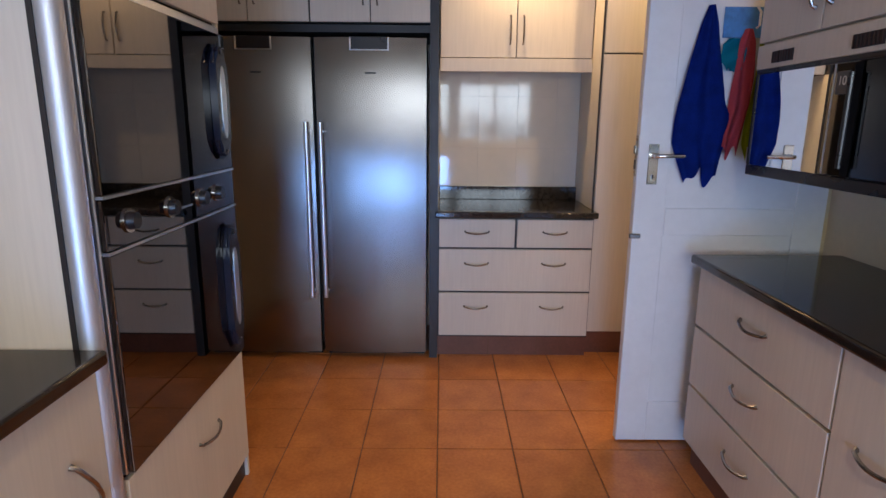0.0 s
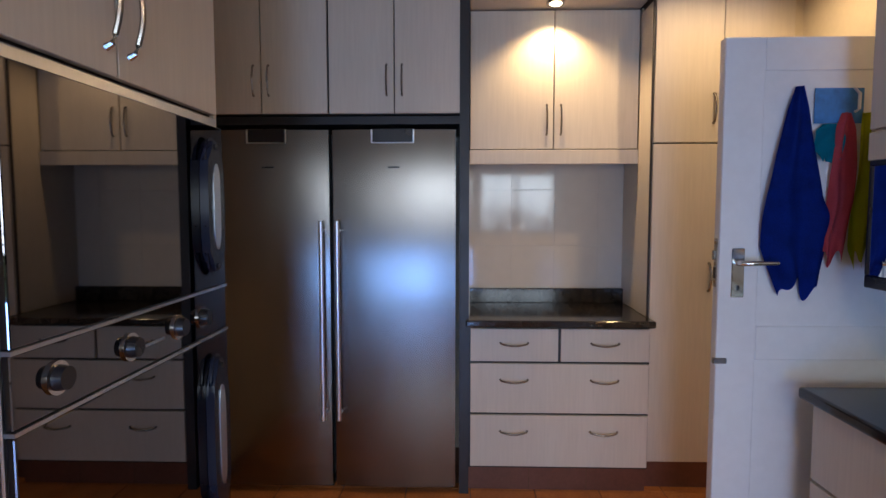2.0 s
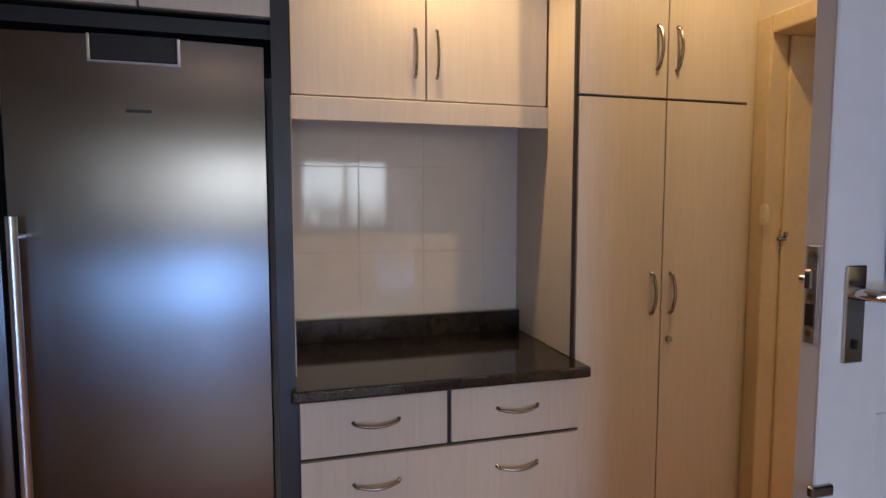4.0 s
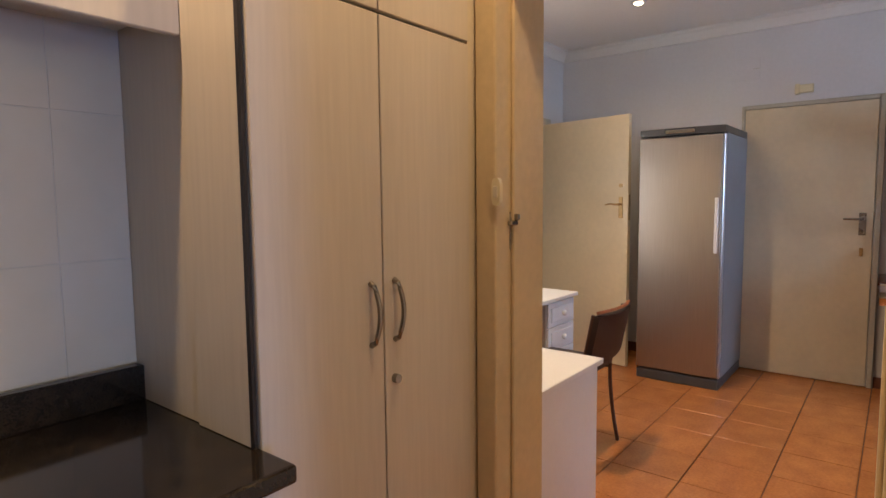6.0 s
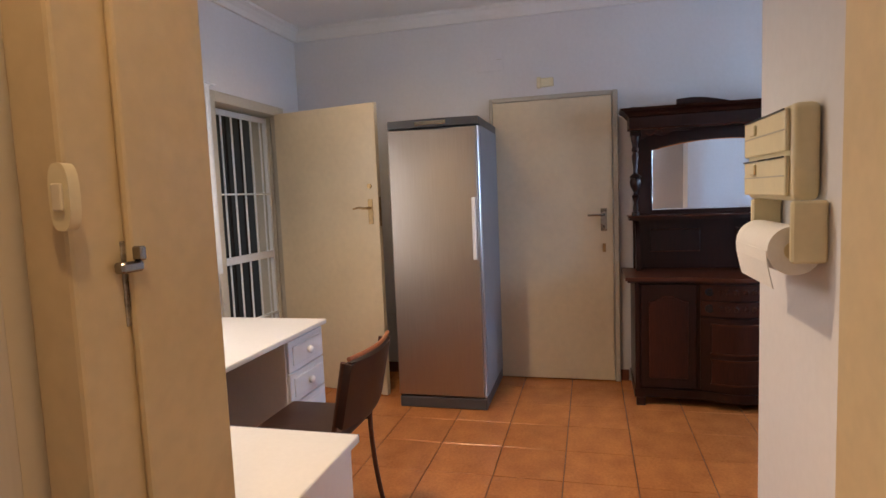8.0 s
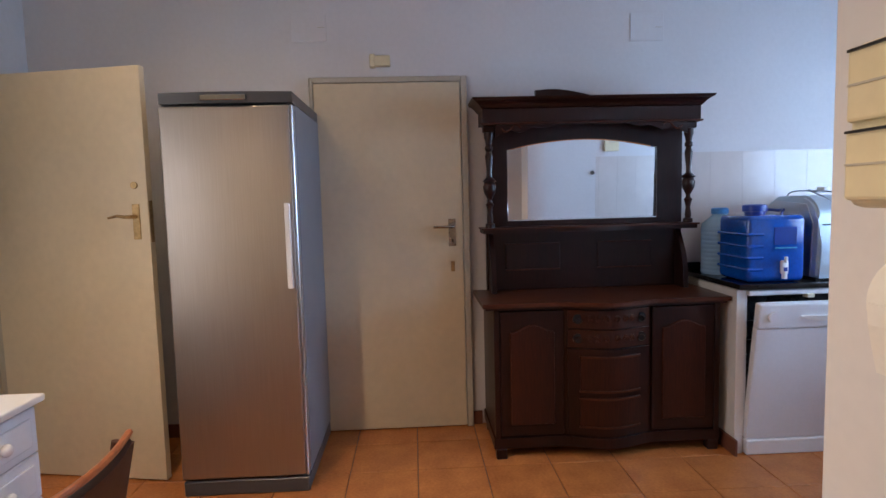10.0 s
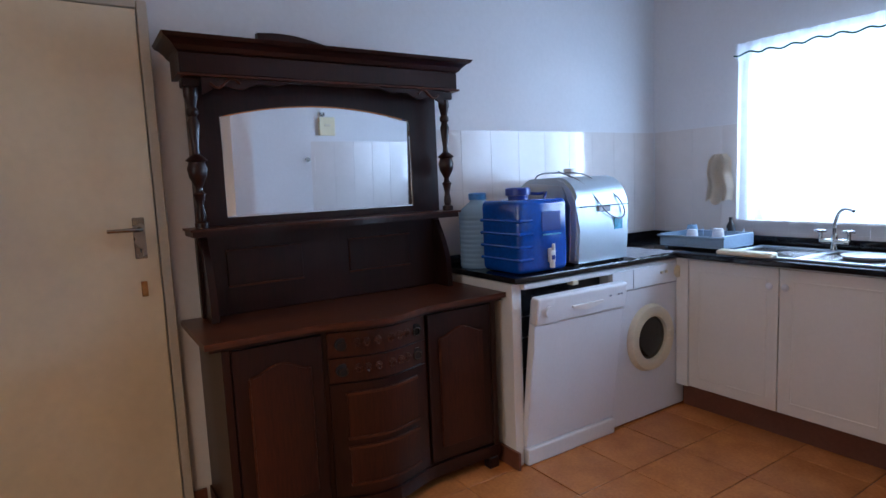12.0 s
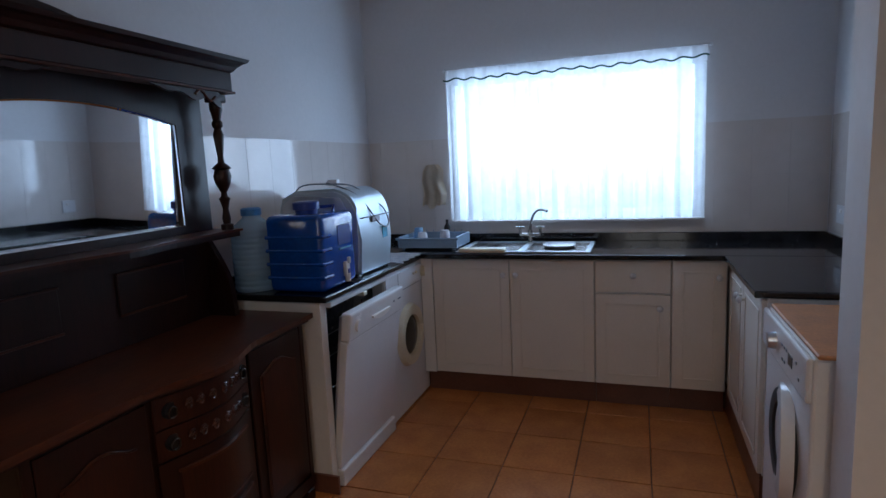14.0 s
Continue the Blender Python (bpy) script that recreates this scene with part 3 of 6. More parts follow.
# ---- kitchen: tall oven unit on the west ----
OX = 0.965
unit = cabinet("oven_housing", "tall cream grained oven housing with a rounded aluminium corner post", 0.32, 2.815, 0.0, OX - 0.022, 3.672, 2.56, mat=LAMINATE_EDGE)
part("side_panel", boxed(0.32, 2.796, 0.0, OX - 0.060, 2.814, 2.56), LAMINATE, unit, "cream grained end panel")
part("edge_band", boxed(OX - 0.0595, 2.794, 0.0, OX - 0.047, 2.814, 2.56, 0.001), LAMINATE_EDGE, unit, "dark edge band")
part("side_panel", boxed(0.32, 3.673, 0.0, OX - 0.01, 3.690, 2.56), LAMINATE, unit, "cream grained end panel")
post = rod(bmesh.new(), (OX - 0.024, 2.812, 0.10), (OX - 0.024, 2.812, 1.700), 0.027, 32)
part("corner_post", post, ALU_MATT, unit, "rounded satin aluminium post", smooth=True)
low = front_panel(unit, "drawer", "x", OX, 2.842, 3.672, 0.10, 0.545, out=1)
bow_handle(low, (OX, 3.24, 0.40), (OX, 3.40, 0.40), (0.028, 0, -0.012))
part("plinth", boxed(0.34, 2.84, 0, OX - 0.06, 3.66, 0.097), KICK, unit)
for a, b, hy in ((2.792, 3.190, 3.150), (3.190, 3.672, 3.232)):
    d = front_panel(unit, "door", "x", OX, a, b, 1.735, 2.56, out=1)
    bow_handle(d, (OX, hy, 1.79), (OX, hy, 1.98), (0.034, 0, 0), r=0.0065)
oven = thing("double_oven", (OX, 3.24, 0.555), "built-in double oven with black mirror glass doors and dark bowed handles", "oven")
part("frame", boxed(OX - 0.020, 2.846, 0.555, OX - 0.002, 3.672, 1.728, 0.003), ALU, oven, "steel surround")
for z0, z1, nm in ((1.250, 1.700, "upper"), (0.560, 1.112, "lower")):
    d = part("oven_door", boxed(OX - 0.001, 2.850, z0, OX + 0.016, 3.664, z1, 0.003, 2), BLACK_GLASS, oven, "black mirror glass oven door")
    zc, hh = (z0 + z1) / 2, (z1 - z0) / 2 * 0.84
    zh0, zh1 = zc - hh, zc + hh
    yc = 3.562
    pts = []
    for k in range(24):
        a = 2 * math.pi * k / 24
        ca, sa = math.cos(a), math.sin(a)
        pts.append((yc + 0.052 * math.copysign(abs(ca) ** 0.9, ca), zc + hh * math.copysign(abs(sa) ** 0.62, sa)))
    hb = prism(bmesh.new(), pts, "x", OX + 0.017, OX + 0.040)
    bmesh.ops.bevel(hb, geom=[e for e in hb.edges if abs(e.verts[0].co.x - e.verts[1].co.x) < 1e-6], offset=0.010, segments=2, affect="EDGES")
    h = part("handle", hb, NAVY_PLASTIC, d, "dark navy oval oven handle", smooth=True)
    pts = [(yc + 0.020 * math.cos(2 * math.pi * k / 20), zc + hh * 0.62 * math.copysign(abs(math.sin(2 * math.pi * k / 20)) ** 0.5, math.sin(2 * math.pi * k / 20))) for k in range(20)]
    part("grip_inlay", prism(bmesh.new(), pts, "x", OX + 0.036, OX + 0.0425), ALU, d, "pale reflecting grip inlay")
    for z in (zc - hh * 0.86, zc + hh * 0.86):
        part("screw", rod(bmesh.new(), (OX + 0.038, yc, z), (OX + 0.043, yc, z), 0.008, 12), BLACK, d)
fas = part("control_panel", boxed(OX - 0.001, 2.850, 1.122, OX + 0.014, 3.664, 1.242, 0.002), BLACK_GLASS, oven, "black glass control panel")
for z in (1.117, 1.246):
    part("trim_strip", boxed(OX - 0.001, 2.848, z - 0.0035, OX + 0.018, 3.668, z + 0.0035), ALU, oven)
for y in (2.950, 3.170, 3.375, 3.505):
    k = rod(bmesh.new(), (OX + 0.014, y, 1.180), (OX + 0.019, y, 1.180), 0.030, 28)
    part("knob_ring", k, CHROME, oven, "chrome ring of an oven knob", smooth=True)
    k = rod(bmesh.new(), (OX + 0.0195, y, 1.180), (OX + 0.036, y, 1.180), 0.023, 24, 0.020)
    part("knob", k, BLACK, oven, "black oven knob", smooth=True)
part("legend", boxed(OX + 0.014, 3.23, 1.165, OX + 0.0155, 3.31, 1.171), ALU, oven)

lb = cabinet("base_cabinet", "cream grained base cabinet under a dark worktop beside the ovens", 0.32, 0.4, 0.10, 0.93, 2.792, 0.872, "west base cabinets")
for a, b in ((0.40, 1.2), (1.2, 2.02), (2.02, 2.790)):
    d = front_panel(lb, "door", "x", 0.955, a, b, 0.105, 0.868, out=1)
    bow_handle(d, (0.955, b - 0.13, 0.70), (0.955, b - 0.05, 0.56), (0.026, 0, 0), r=0.006)
part("plinth", boxed(0.34, 0.4, 0, 0.89, 2.79, 0.098), KICK, lb)
lt = thing("granite_worktop", (0.65, 1.6, 0.875), "polished dark granite worktop beside the ovens", "worktop")
part("slab", boxed(0.31, 0.4, 0.876, 0.985, 2.793, 0.912, 0.008, 3), GRANITE, lt)

# ---- kitchen: east side ----
rb = cabinet("drawer_cabinet", "cream grained cabinet with three deep drawers", 2.785, 2.95, 0.12, 3.355, 3.780, 0.872, "east base cabinets", mat=LAMINATE)
for z0, z1 in ((0.63, 0.868), (0.375, 0.624), (0.122, 0.369)):
    d = front_panel(rb, "drawer", "x", 2.765, 2.952, 3.778, z0, z1, gap=0.0025)
    bow_handle(d, (2.765, 3.28, z1 - 0.10), (2.765, 3.44, z1 - 0.10), (-0.028, 0, -0.014), r=0.006)
part("plinth", boxed(2.81, 2.95, 0, 3.35, 3.78, 0.118), KICK, rb)
rc = cabinet("base_cabinet", "cream grained base cabinet with doors under a dark worktop", 2.785, 0.8, 0.12, 3.355, 2.948, 0.872, "east base cabinets", mat=LAMINATE_EDGE)
for a, b in ((0.8, 1.5), (1.5, 2.22), (2.22, 2.947)):
    d = front_panel(rc, "door", "x", 2.765, a, b, 0.122, 0.868)
    bow_handle(d, (2.765, b - 0.10, 0.64), (2.765, b - 0.24, 0.64), (-0.026, 0, -0.01), r=0.006)
part("plinth", boxed(2.81, 0.8, 0, 3.35, 2.95, 0.118), KICK, rc)
rt = thing("granite_worktop", (3.05, 2.4, 0.875), "polished dark granite worktop with a rounded corner below the microwave", "worktop")
part("slab", boxed(2.735, 0.8, 0.876, 3.340, 3.810, 0.912, 0.009, 3), GRANITE, rt)
part("upstand", boxed(3.320, 0.8, 0.912, 3.355, 3.20, 1.01, 0.003), GRANITE, rt)

UX = 2.872
for a, b in ((3.056, 3.747), (2.347, 3.054), (1.60, 2.345)):
    u = cabinet("wall_cabinet", "cream grained wall cabinet with bowed handles above the microwave", UX + 0.02, a, 1.694, KX1 - 0.004, b, 2.5, "east wall cabinets", mat=LAMINATE)
    m = (a + b) / 2
    for p, q, hy in ((a, m, m - 0.038), (m, b, m + 0.038)):
        d = front_panel(u, "door", "x", UX, p, q, 1.698, 2.5)
        bow_handle(d, (UX, hy, 1.768), (UX, hy, 1.926), (-0.032, 0, 0), r=0.006)
grille = thing("vent_panel", (3.1, 3.1, 1.61), "cream fascia with two dark louvred vents", "panel")
part("fascia", boxed(UX, 2.347, 1.610, KX1 - 0.004, 3.747, 1.692, 0.002), LAMINATE, grille)
for y in (3.585, 3.187):
    v = part("vent", boxed(UX - 0.003, y - 0.060, 1.625, UX + 0.004, y + 0.060, 1.663), BLACK, grille, "dark vent slot")
    for k in range(8):
        part("slat", boxed(UX - 0.006, y - 0.056 + k * 0.0155, 1.627, UX - 0.003, y - 0.051 + k * 0.0155, 1.661), LEATHER, v)
mw = thing("microwave", (3.1, 3.1, 1.237), "built-in microwave with a black frame and mirror glass", "microwave")
part("body", boxed(UX + 0.012, 2.37, 1.240, KX1 - 0.004, 3.733, 1.607), BLACK, mw)
part("frame", boxed(UX - 0.002, 2.37, 1.237, UX + 0.012, 3.736, 1.274, 0.003), BLACK, mw, "black lower frame rail")
part("frame", boxed(UX - 0.002, 2.37, 1.594, UX + 0.012, 3.736, 1.609, 0.002), BLACK, mw)
part("frame", boxed(UX - 0.002, 3.723, 1.274, UX + 0.012, 3.736, 1.594, 0.002), BLACK, mw)
part("mirror_glass", boxed(UX + 0.002, 3.329, 1.275, UX + 0.011, 3.722, 1.593), MIRROR, mw, "mirror glass panel")
part("door", boxed(UX - 0.008, 2.70, 1.275, UX + 0.011, 3.312, 1.593, 0.004), BLACK_GLASS, mw, "black glass microwave door")
part("trim_strip", boxed(UX - 0.004, 3.313, 1.275, UX + 0.011, 3.328, 1.593, 0.002), BLACK, mw)
part("trim_strip", boxed(UX - 0.0095, 3.290, 1.278, UX - 0.0075, 3.296, 1.590), ALU, mw, "thin steel strip")
part("handle", rod(bmesh.new(), (UX - 0.03, 3.19, 1.30), (UX - 0.03, 3.19, 1.56), 0.008), BLACK, mw)
sticker = part("sticker", boxed(UX - 0.0095, 3.228, 1.505, UX - 0.0082, 3.280, 1.568), STEEL_DARK, mw, "small dark sticker with a white 10")
text = bpy.data.curves.new("ten", "FONT")
text.body, text.size, text.align_x = "10", 0.036, "CENTER"
text.extrude = 0.0004
tob = bpy.data.objects.new("ten", text)
ten = bpy.data.meshes.new_from_object(tob)
bpy.data.objects.remove(tob)
ten.materials.clear()
ten.materials.append(WHITE_ENAMEL)
num = new("lettering", ten)
num.parent = sticker
num.location = Vector((UX - 0.0105, 3.254, 1.530)) - base_of(sticker)
num.rotation_euler = (radians(90), 0, radians(-90))
tagged(num, "white figures 10", "", "", "")
sock = thing("socket_outlet", (3.35, 3.35, 1.05), "white double socket outlet on the tiled wall", "socket")
part("plate", boxed(3.346, 3.28, 1.02, 3.358, 3.44, 1.12, 0.003), WHITE_ENAMEL, sock)
for y in (3.325, 3.395):
    part("switch", boxed(3.341, y - 0.012, 1.075, 3.347, y + 0.012, 1.105, 0.002), WHITE_LAMINATE, sock)
    part("pin_hole", rod(bmesh.new(), (3.3445, y, 1.045), (3.347, y, 1.045), 0.005), BLACK, sock)

# ---- the open white door with its towels ----


def lever(parent, px, py, pz, out, along, mat, plate_h=0.16, r=0.009, length=0.11, label="lever handle on a plate"):
    """A lever handle: plate, neck and lever, out of a face with normal out, lever towards along."""
    o, a, p = Vector(out), Vector(along), Vector((px, py, pz))
    w = a * 0.021 + Vector((0, 0, plate_h / 2)) + o * 0.003
    c = p + o * 0.003
    bm = bmesh.new()
    box(bm, *(c - Vector([abs(v) for v in w])), *(c + Vector([abs(v) for v in w])), 0.002)
    pl = part("lock_plate", bm, mat, parent, "metal lock plate")
    q = p + Vector((0, 0, plate_h * 0.22))
    bm = tube(bmesh.new(), [q, q + o * 0.045, q + o * 0.052 + a * 0.012, q + o * 0.050 + a * 0.06, q + o * 0.046 + a * length], [r * 1.3, r * 1.1, r, r * 0.85, r * 0.8], 10)
    part("handle", bm, mat, parent, label, smooth=True)
    part("keyhole", boxed(*(p + Vector((0, 0, -plate_h * 0.3)) + o * 0.0062 - Vector((0.003, 0.003, 0.008)) + o * 0.001), *(p + Vector((0, 0, -plate_h * 0.3)) + o * 0.0062 + Vector((0.003, 0.003, 0.008)))), BLACK, parent)


DX0, DX1, DYF, DYB = 2.538, 3.340, 3.948, 3.988
kd = thing("door", (3.33, 3.955, 0), "white painted panelled door standing open with towels hung on it", "door")
part("leaf", boxed(DX0, DYF + 0.004, 0.008, DX1, DYB, 2.028, 0.002), DOOR_WHITE, kd, "white painted door leaf")
for a, b, z0, z1 in ((DX0, DX0 + 0.13, 0.008, 2.028), (DX1 - 0.13, DX1, 0.008, 2.028)):
    part("stile", boxed(a, DYF - 0.002, z0, b, DYF + 0.006, z1, 0.0025), DOOR_WHITE, kd)
for z0, z1 in ((0.008, 0.20), (0.960, 1.075), (1.92, 2.028)):
    part("rail", boxed(DX0 + 0.13, DYF - 0.0015, z0, DX1 - 0.13, DYF + 0.006, z1, 0.0025), DOOR_WHITE, kd)
part("lock_faceplate", boxed(DX0 - 0.003, DYF + 0.010, 1.205, DX0 + 0.002, DYB - 0.008, 1.370, 0.001), RUST, kd, "worn metal lock faceplate on the door edge")
for z, h in ((1.355, 0.007), (1.222, 0.006), (1.283, 0.005)):
    part("screw", rod(bmesh.new(), (DX0 - 0.005, DYF + 0.021, z), (DX0 - 0.002, DYF + 0.021, z), 0.006, 12), BRASS, kd)
part("latch_bolt", boxed(DX0 - 0.012, DYF + 0.014, 1.297, DX0 - 0.002, DYF + 0.028, 1.330, 0.002), NICKEL, kd)
part("dead_bolt", boxed(DX0 - 0.006, DYF + 0.014, 1.235, DX0 - 0.002, DYF + 0.028, 1.272), OLD_BRONZE, kd)
lever(kd, DX0 + 0.062, DYF - 0.002, 1.255, (0, -1, 0), (1, 0, 0), CHROME, 0.165, label="chrome lever handle")
part("knob", rod(bmesh.new(), (DX0 + 0.045, DYB, 1.305), (DX0 + 0.045, DYB + 0.022, 1.305), 0.006, 16), CHROME, kd, smooth=True)
part("cylinder", rod(bmesh.new(), (DX0 + 0.045, DYB + 0.018, 1.305), (DX0 + 0.045, DYB + 0.042, 1.305), 0.0085, 16), CHROME, kd, smooth=True)
part("catch", boxed(DX0 - 0.012, DYF - 0.010, 0.946, DX0 + 0.035, DYF + 0.004, 0.966, 0.003), NICKEL, kd, "small metal catch")
for z in (0.25, 1.0, 1.78):
    part("hinge", rod(bmesh.new(), (3.346, 3.998, z), (3.346, 3.998, z + 0.1), 0.008, 10), FRAME_CREAM, kd)


def hung_cloth(name, label, mat, x, y, ztop, width, length, seed, points, folds=5, depth=0.028, out=-1):
    """A cloth hung from one corner: it widens downwards in folds and ends in a ragged hem."""
    rnd = random.Random(seed)
    cols, rows = 26, 34
    bm = bmesh.new()
    grid = []
    ph = [rnd.uniform(0, 6.28) for _ in range(4)]
    def lim(s, side):
        for (s0, l0, r0), (s1, l1, r1) in zip(points, points[1:]):
            if s0 <= s <= s1:
                k = (s - s0) / (s1 - s0)
                return (l0 + (l1 - l0) * k) if side == 0 else (r0 + (r1 - r0) * k)
        return points[-1][1 + side]
    for j in range(rows + 1):
        s = j / rows
        l_, r_ = lim(s, 0), lim(s, 1)
        row = []
        for i in range(cols + 1):
            u = i / cols
            px = x + (l_ + (r_ - l_) * u) * width
            hem = length * (0.0 if s < 0.8 else (s - 0.8) / 0.2 * 0.045 * (math.sin(u * 9 + ph[0]) + 0.6 * math.sin(u * 17 + ph[1])))
            amp = depth * (0.35 + 0.65 * s)
            py = y + out * (0.012 + amp * (0.5 + 0.5 * math.sin(u * folds * 3.2 + ph[2] + s * 1.2)) + 0.006 * math.sin(9 * s + u * 5 + ph[3]))
            row.append(bm.verts.new((px, py, ztop - s * length - hem)))
        grid.append(row)
    for a, b in zip(grid, grid[1:]):
        for i in range(cols):
            bm.faces.new((a[i], a[i + 1], b[i + 1], b[i]))
    bmesh.ops.solidify(bm, geom=bm.faces[:], thickness=0.004)
    ob = thing(name, (x, y, ztop), label, "towel")
    part("cloth", bm, mat, ob, smooth=True)
    return ob


hung_cloth("towel", "royal blue towel hung by its corner on the white door", BLUE_TOWEL, 2.770, DYF - 0.002, 1.866, 0.215, 0.66, 3,
           [(0, -0.05, 0.05), (0.10, -0.15, 0.15), (0.35, -0.34, 0.30), (0.55, -0.46, 0.40), (0.66, -0.50, 0.56), (0.80, -0.50, 0.48), (1.0, -0.22, 0.40)], 4)
hung_cloth("towel", "pink cloth hung on a hook of the white door", PINK_TOWEL, 2.918, DYF - 0.002, 1.78, 0.105, 0.48, 5,
           [(0, -0.06, 0.2), (0.1, -0.25, 0.35), (0.6, -0.40, 0.35), (0.85, -0.62, 0.15), (1.0, -0.55, 0.0)], 3)
hung_cloth("towel", "lime green cloth hung on a hook of the white door", LIME_TOWEL, 2.985, DYF - 0.004, 1.78, 0.10, 0.48, 8,
           [(0, -0.1, 0.2), (0.5, -0.3, 0.4), (0.9, -0.5, 0.3), (1.0, -0.3, 0.2)], 3, 0.02)
hung_cloth("oven_glove", "turquoise cloth pocket hung on the white door", TEAL, 2.872, DYF - 0.001, 1.745, 0.095, 0.12, 9,
           [(0, -0.2, 0.45), (0.2, -0.5, 0.5), (0.7, -0.5, 0.5), (1.0, -0.25, 0.35)], 2, 0.012)
card = thing("calendar_card", (2.92, DYF, 1.715), "blue landscape card pinned on the white door", "card")
part("sheet", boxed(2.828, DYF - 0.006, 1.748, 2.985, DYF - 0.0035, 1.862), CARD_BLUE, card)
part("hook", tube(bmesh.new(), [(2.955, DYF - 0.006, 1.86), (2.955, DYF - 0.03, 1.84), (2.955, DYF - 0.03, 1.79), (2.955, DYF - 0.012, 1.785)], 0.005), WHITE_ENAMEL, card)

# details of the steel frame between the rooms
sp = thing("strike_plate", (3.425, DOOR_Y1 - 0.030, 1.255), "worn metal strike plate with a keeper on the door frame", "strike plate")
part("plate", boxed(3.412, DOOR_Y1 - 0.0245, 1.238, 3.436, DOOR_Y1 - 0.0212, 1.345, 0.001), RUST, sp)
part("slot", boxed(3.418, DOOR_Y1 - 0.0262, 1.262, 3.430, DOOR_Y1 - 0.0240, 1.294), BLACK, sp)
part("bolt", boxed(3.396, DOOR_Y1 - 0.040, 1.306, 3.432, DOOR_Y1 - 0.0245, 1.320, 0.003), NICKEL, sp, "bright worn bolt")
part("lip", boxed(3.420, DOOR_Y1 - 0.046, 1.320, 3.430, DOOR_Y1 - 0.0245, 1.338, 0.002), NICKEL, sp)
for z in (1.247, 1.351):
    part("screw", rod(bmesh.new(), (3.424, DOOR_Y1 - 0.0265, z - 0.004), (3.424, DOOR_Y1 - 0.024, z - 0.004), 0.004, 10), BLACK, sp)
rs = thing("door_bell_push", (3.335, 4.865, 1.36), "old yellowed oval plastic push on the cream wall edge", "fitting")
push = [(4.868 + 0.014 * math.copysign(abs(math.cos(a)) ** 0.7, math.cos(a)), 1.400 + 0.037 * math.copysign(abs(math.sin(a)) ** 0.7, math.sin(a))) for a in [2 * math.pi * k / 24 for k in range(24)]]
part("case", prism(bmesh.new(), push, "x", 3.326, 3.3405), CREAM_PLASTIC, rs, smooth=True)
part("button", boxed(3.322, 4.861, 1.385, 3.3262, 4.875, 1.415, 0.002, 2), IVORY, rs)

# ---- scullery ----
CT = 0.90
def cupboard_door(parent, axis, at, a, b, z0, z1, out, knob, mat=WHITE_CUP, name="door"):
    """A wrapped door with a moulded frame round its panel, and a round knob at (u, z)."""
    d = front_panel(parent, name, axis, at, a, b, z0, z1, out=out, mat=mat, gap=0.002)
    f, w = at + out * 0.0015, 0.055
    if z1 - z0 > 0.25:
        for p, q, r, s in ((a + w, b - w, z0 + w, z0 + w + 0.010), (a + w, b - w, z1 - w - 0.010, z1 - w), (a + w, a + w + 0.010, z0 + w, z1 - w), (b - w - 0.010, b - w, z0 + w, z1 - w)):
            c = (at - out * 0.002, p, r, f + out * 0.002, q, s) if axis == "x" else (p, at - out * 0.002, r, q, f + out * 0.002, s)
            part("moulding", boxed(*c, 0.002, 2), mat, d)
    u, z = knob
    p = (at, u, z) if axis == "x" else (u, at, z)
    o = Vector((out, 0, 0) if axis == "x" else (0, out, 0))
    part("knob_stem", rod(bmesh.new(), p, Vector(p) + o * 0.016, 0.007, 12), mat, d)
    bm = bmesh.new()
    bmesh.ops.create_uvsphere(bm, u_segments=16, v_segments=10, radius=0.017, matrix=Matrix.Translation(Vector(p) + o * 0.024) @ Matrix.Diagonal((1 - 0.3 * abs(o.x), 1 - 0.3 * abs(o.y), 1, 1)))
    part("knob", bm, WHITE_ENAMEL, d, "white round knob", smooth=True)
    return d


G2 = "white base cabinets round the sink"
sc = cabinet("base_cabinet", "white base cabinet with two moulded doors under the sink", 5.478, 1.06, 0.14, 6.449, 1.60, 0.868, G2, mat=WHITE_LAMINATE)
cupboard_door(sc, "y", 1.620, 5.966, 6.447, 0.145, 0.862, 1, (6.000, 0.775))
cupboard_door(sc, "y", 1.620, 5.480, 5.964, 0.145, 0.862, 1, (5.925, 0.775))
part("plinth", boxed(5.478, 1.10, 0, 6.524, 1.545, 0.138), KICK, sc, "brown plinth")
sd = cabinet("base_cabinet", "white base cabinet with one drawer above a moulded door", 5.073, 1.06, 0.14, 5.476, 1.60, 0.868, G2, mat=WHITE_LAMINATE)
cupboard_door(sd, "y", 1.620, 5.075, 5.474, 0.682, 0.862, 1, (5.27, 0.782), name="drawer")
cupboard_door(sd, "y", 1.620, 5.075, 5.474, 0.145, 0.674, 1, (5.13, 0.600))
part("plinth", boxed(5.073, 1.10, 0, 5.476, 1.545, 0.138), KICK, sd)
se = cabinet("base_cabinet", "narrow white corner base cabinet with a moulded door", 4.795, 1.06, 0.14, 5.071, 1.60, 0.868, G2, mat=WHITE_LAMINATE)
cupboard_door(se, "y", 1.620, 4.800, 5.069, 0.145, 0.862, 1, (4.838, 0.778))
part("plinth", boxed(4.795, 1.10, 0, 5.071, 1.545, 0.138), KICK, se)
sf = cabinet("base_cabinet", "white base cabinet with a moulded door beside the washing machine", 4.21, 1.06, 0.14, 4.772, 2.478, 0.868, G2, mat=WHITE_LAMINATE)
cupboard_door(sf, "x", 4.790, 1.640, 2.055, 0.145, 0.862, 1, (2.015, 0.775))
cupboard_door(sf, "x", 4.790, 2.057, 2.476, 0.145, 0.862, 1, (2.10, 0.775))
part("plinth", boxed(4.21, 1.10, 0, 4.780, 2.478, 0.138), KICK, sf)

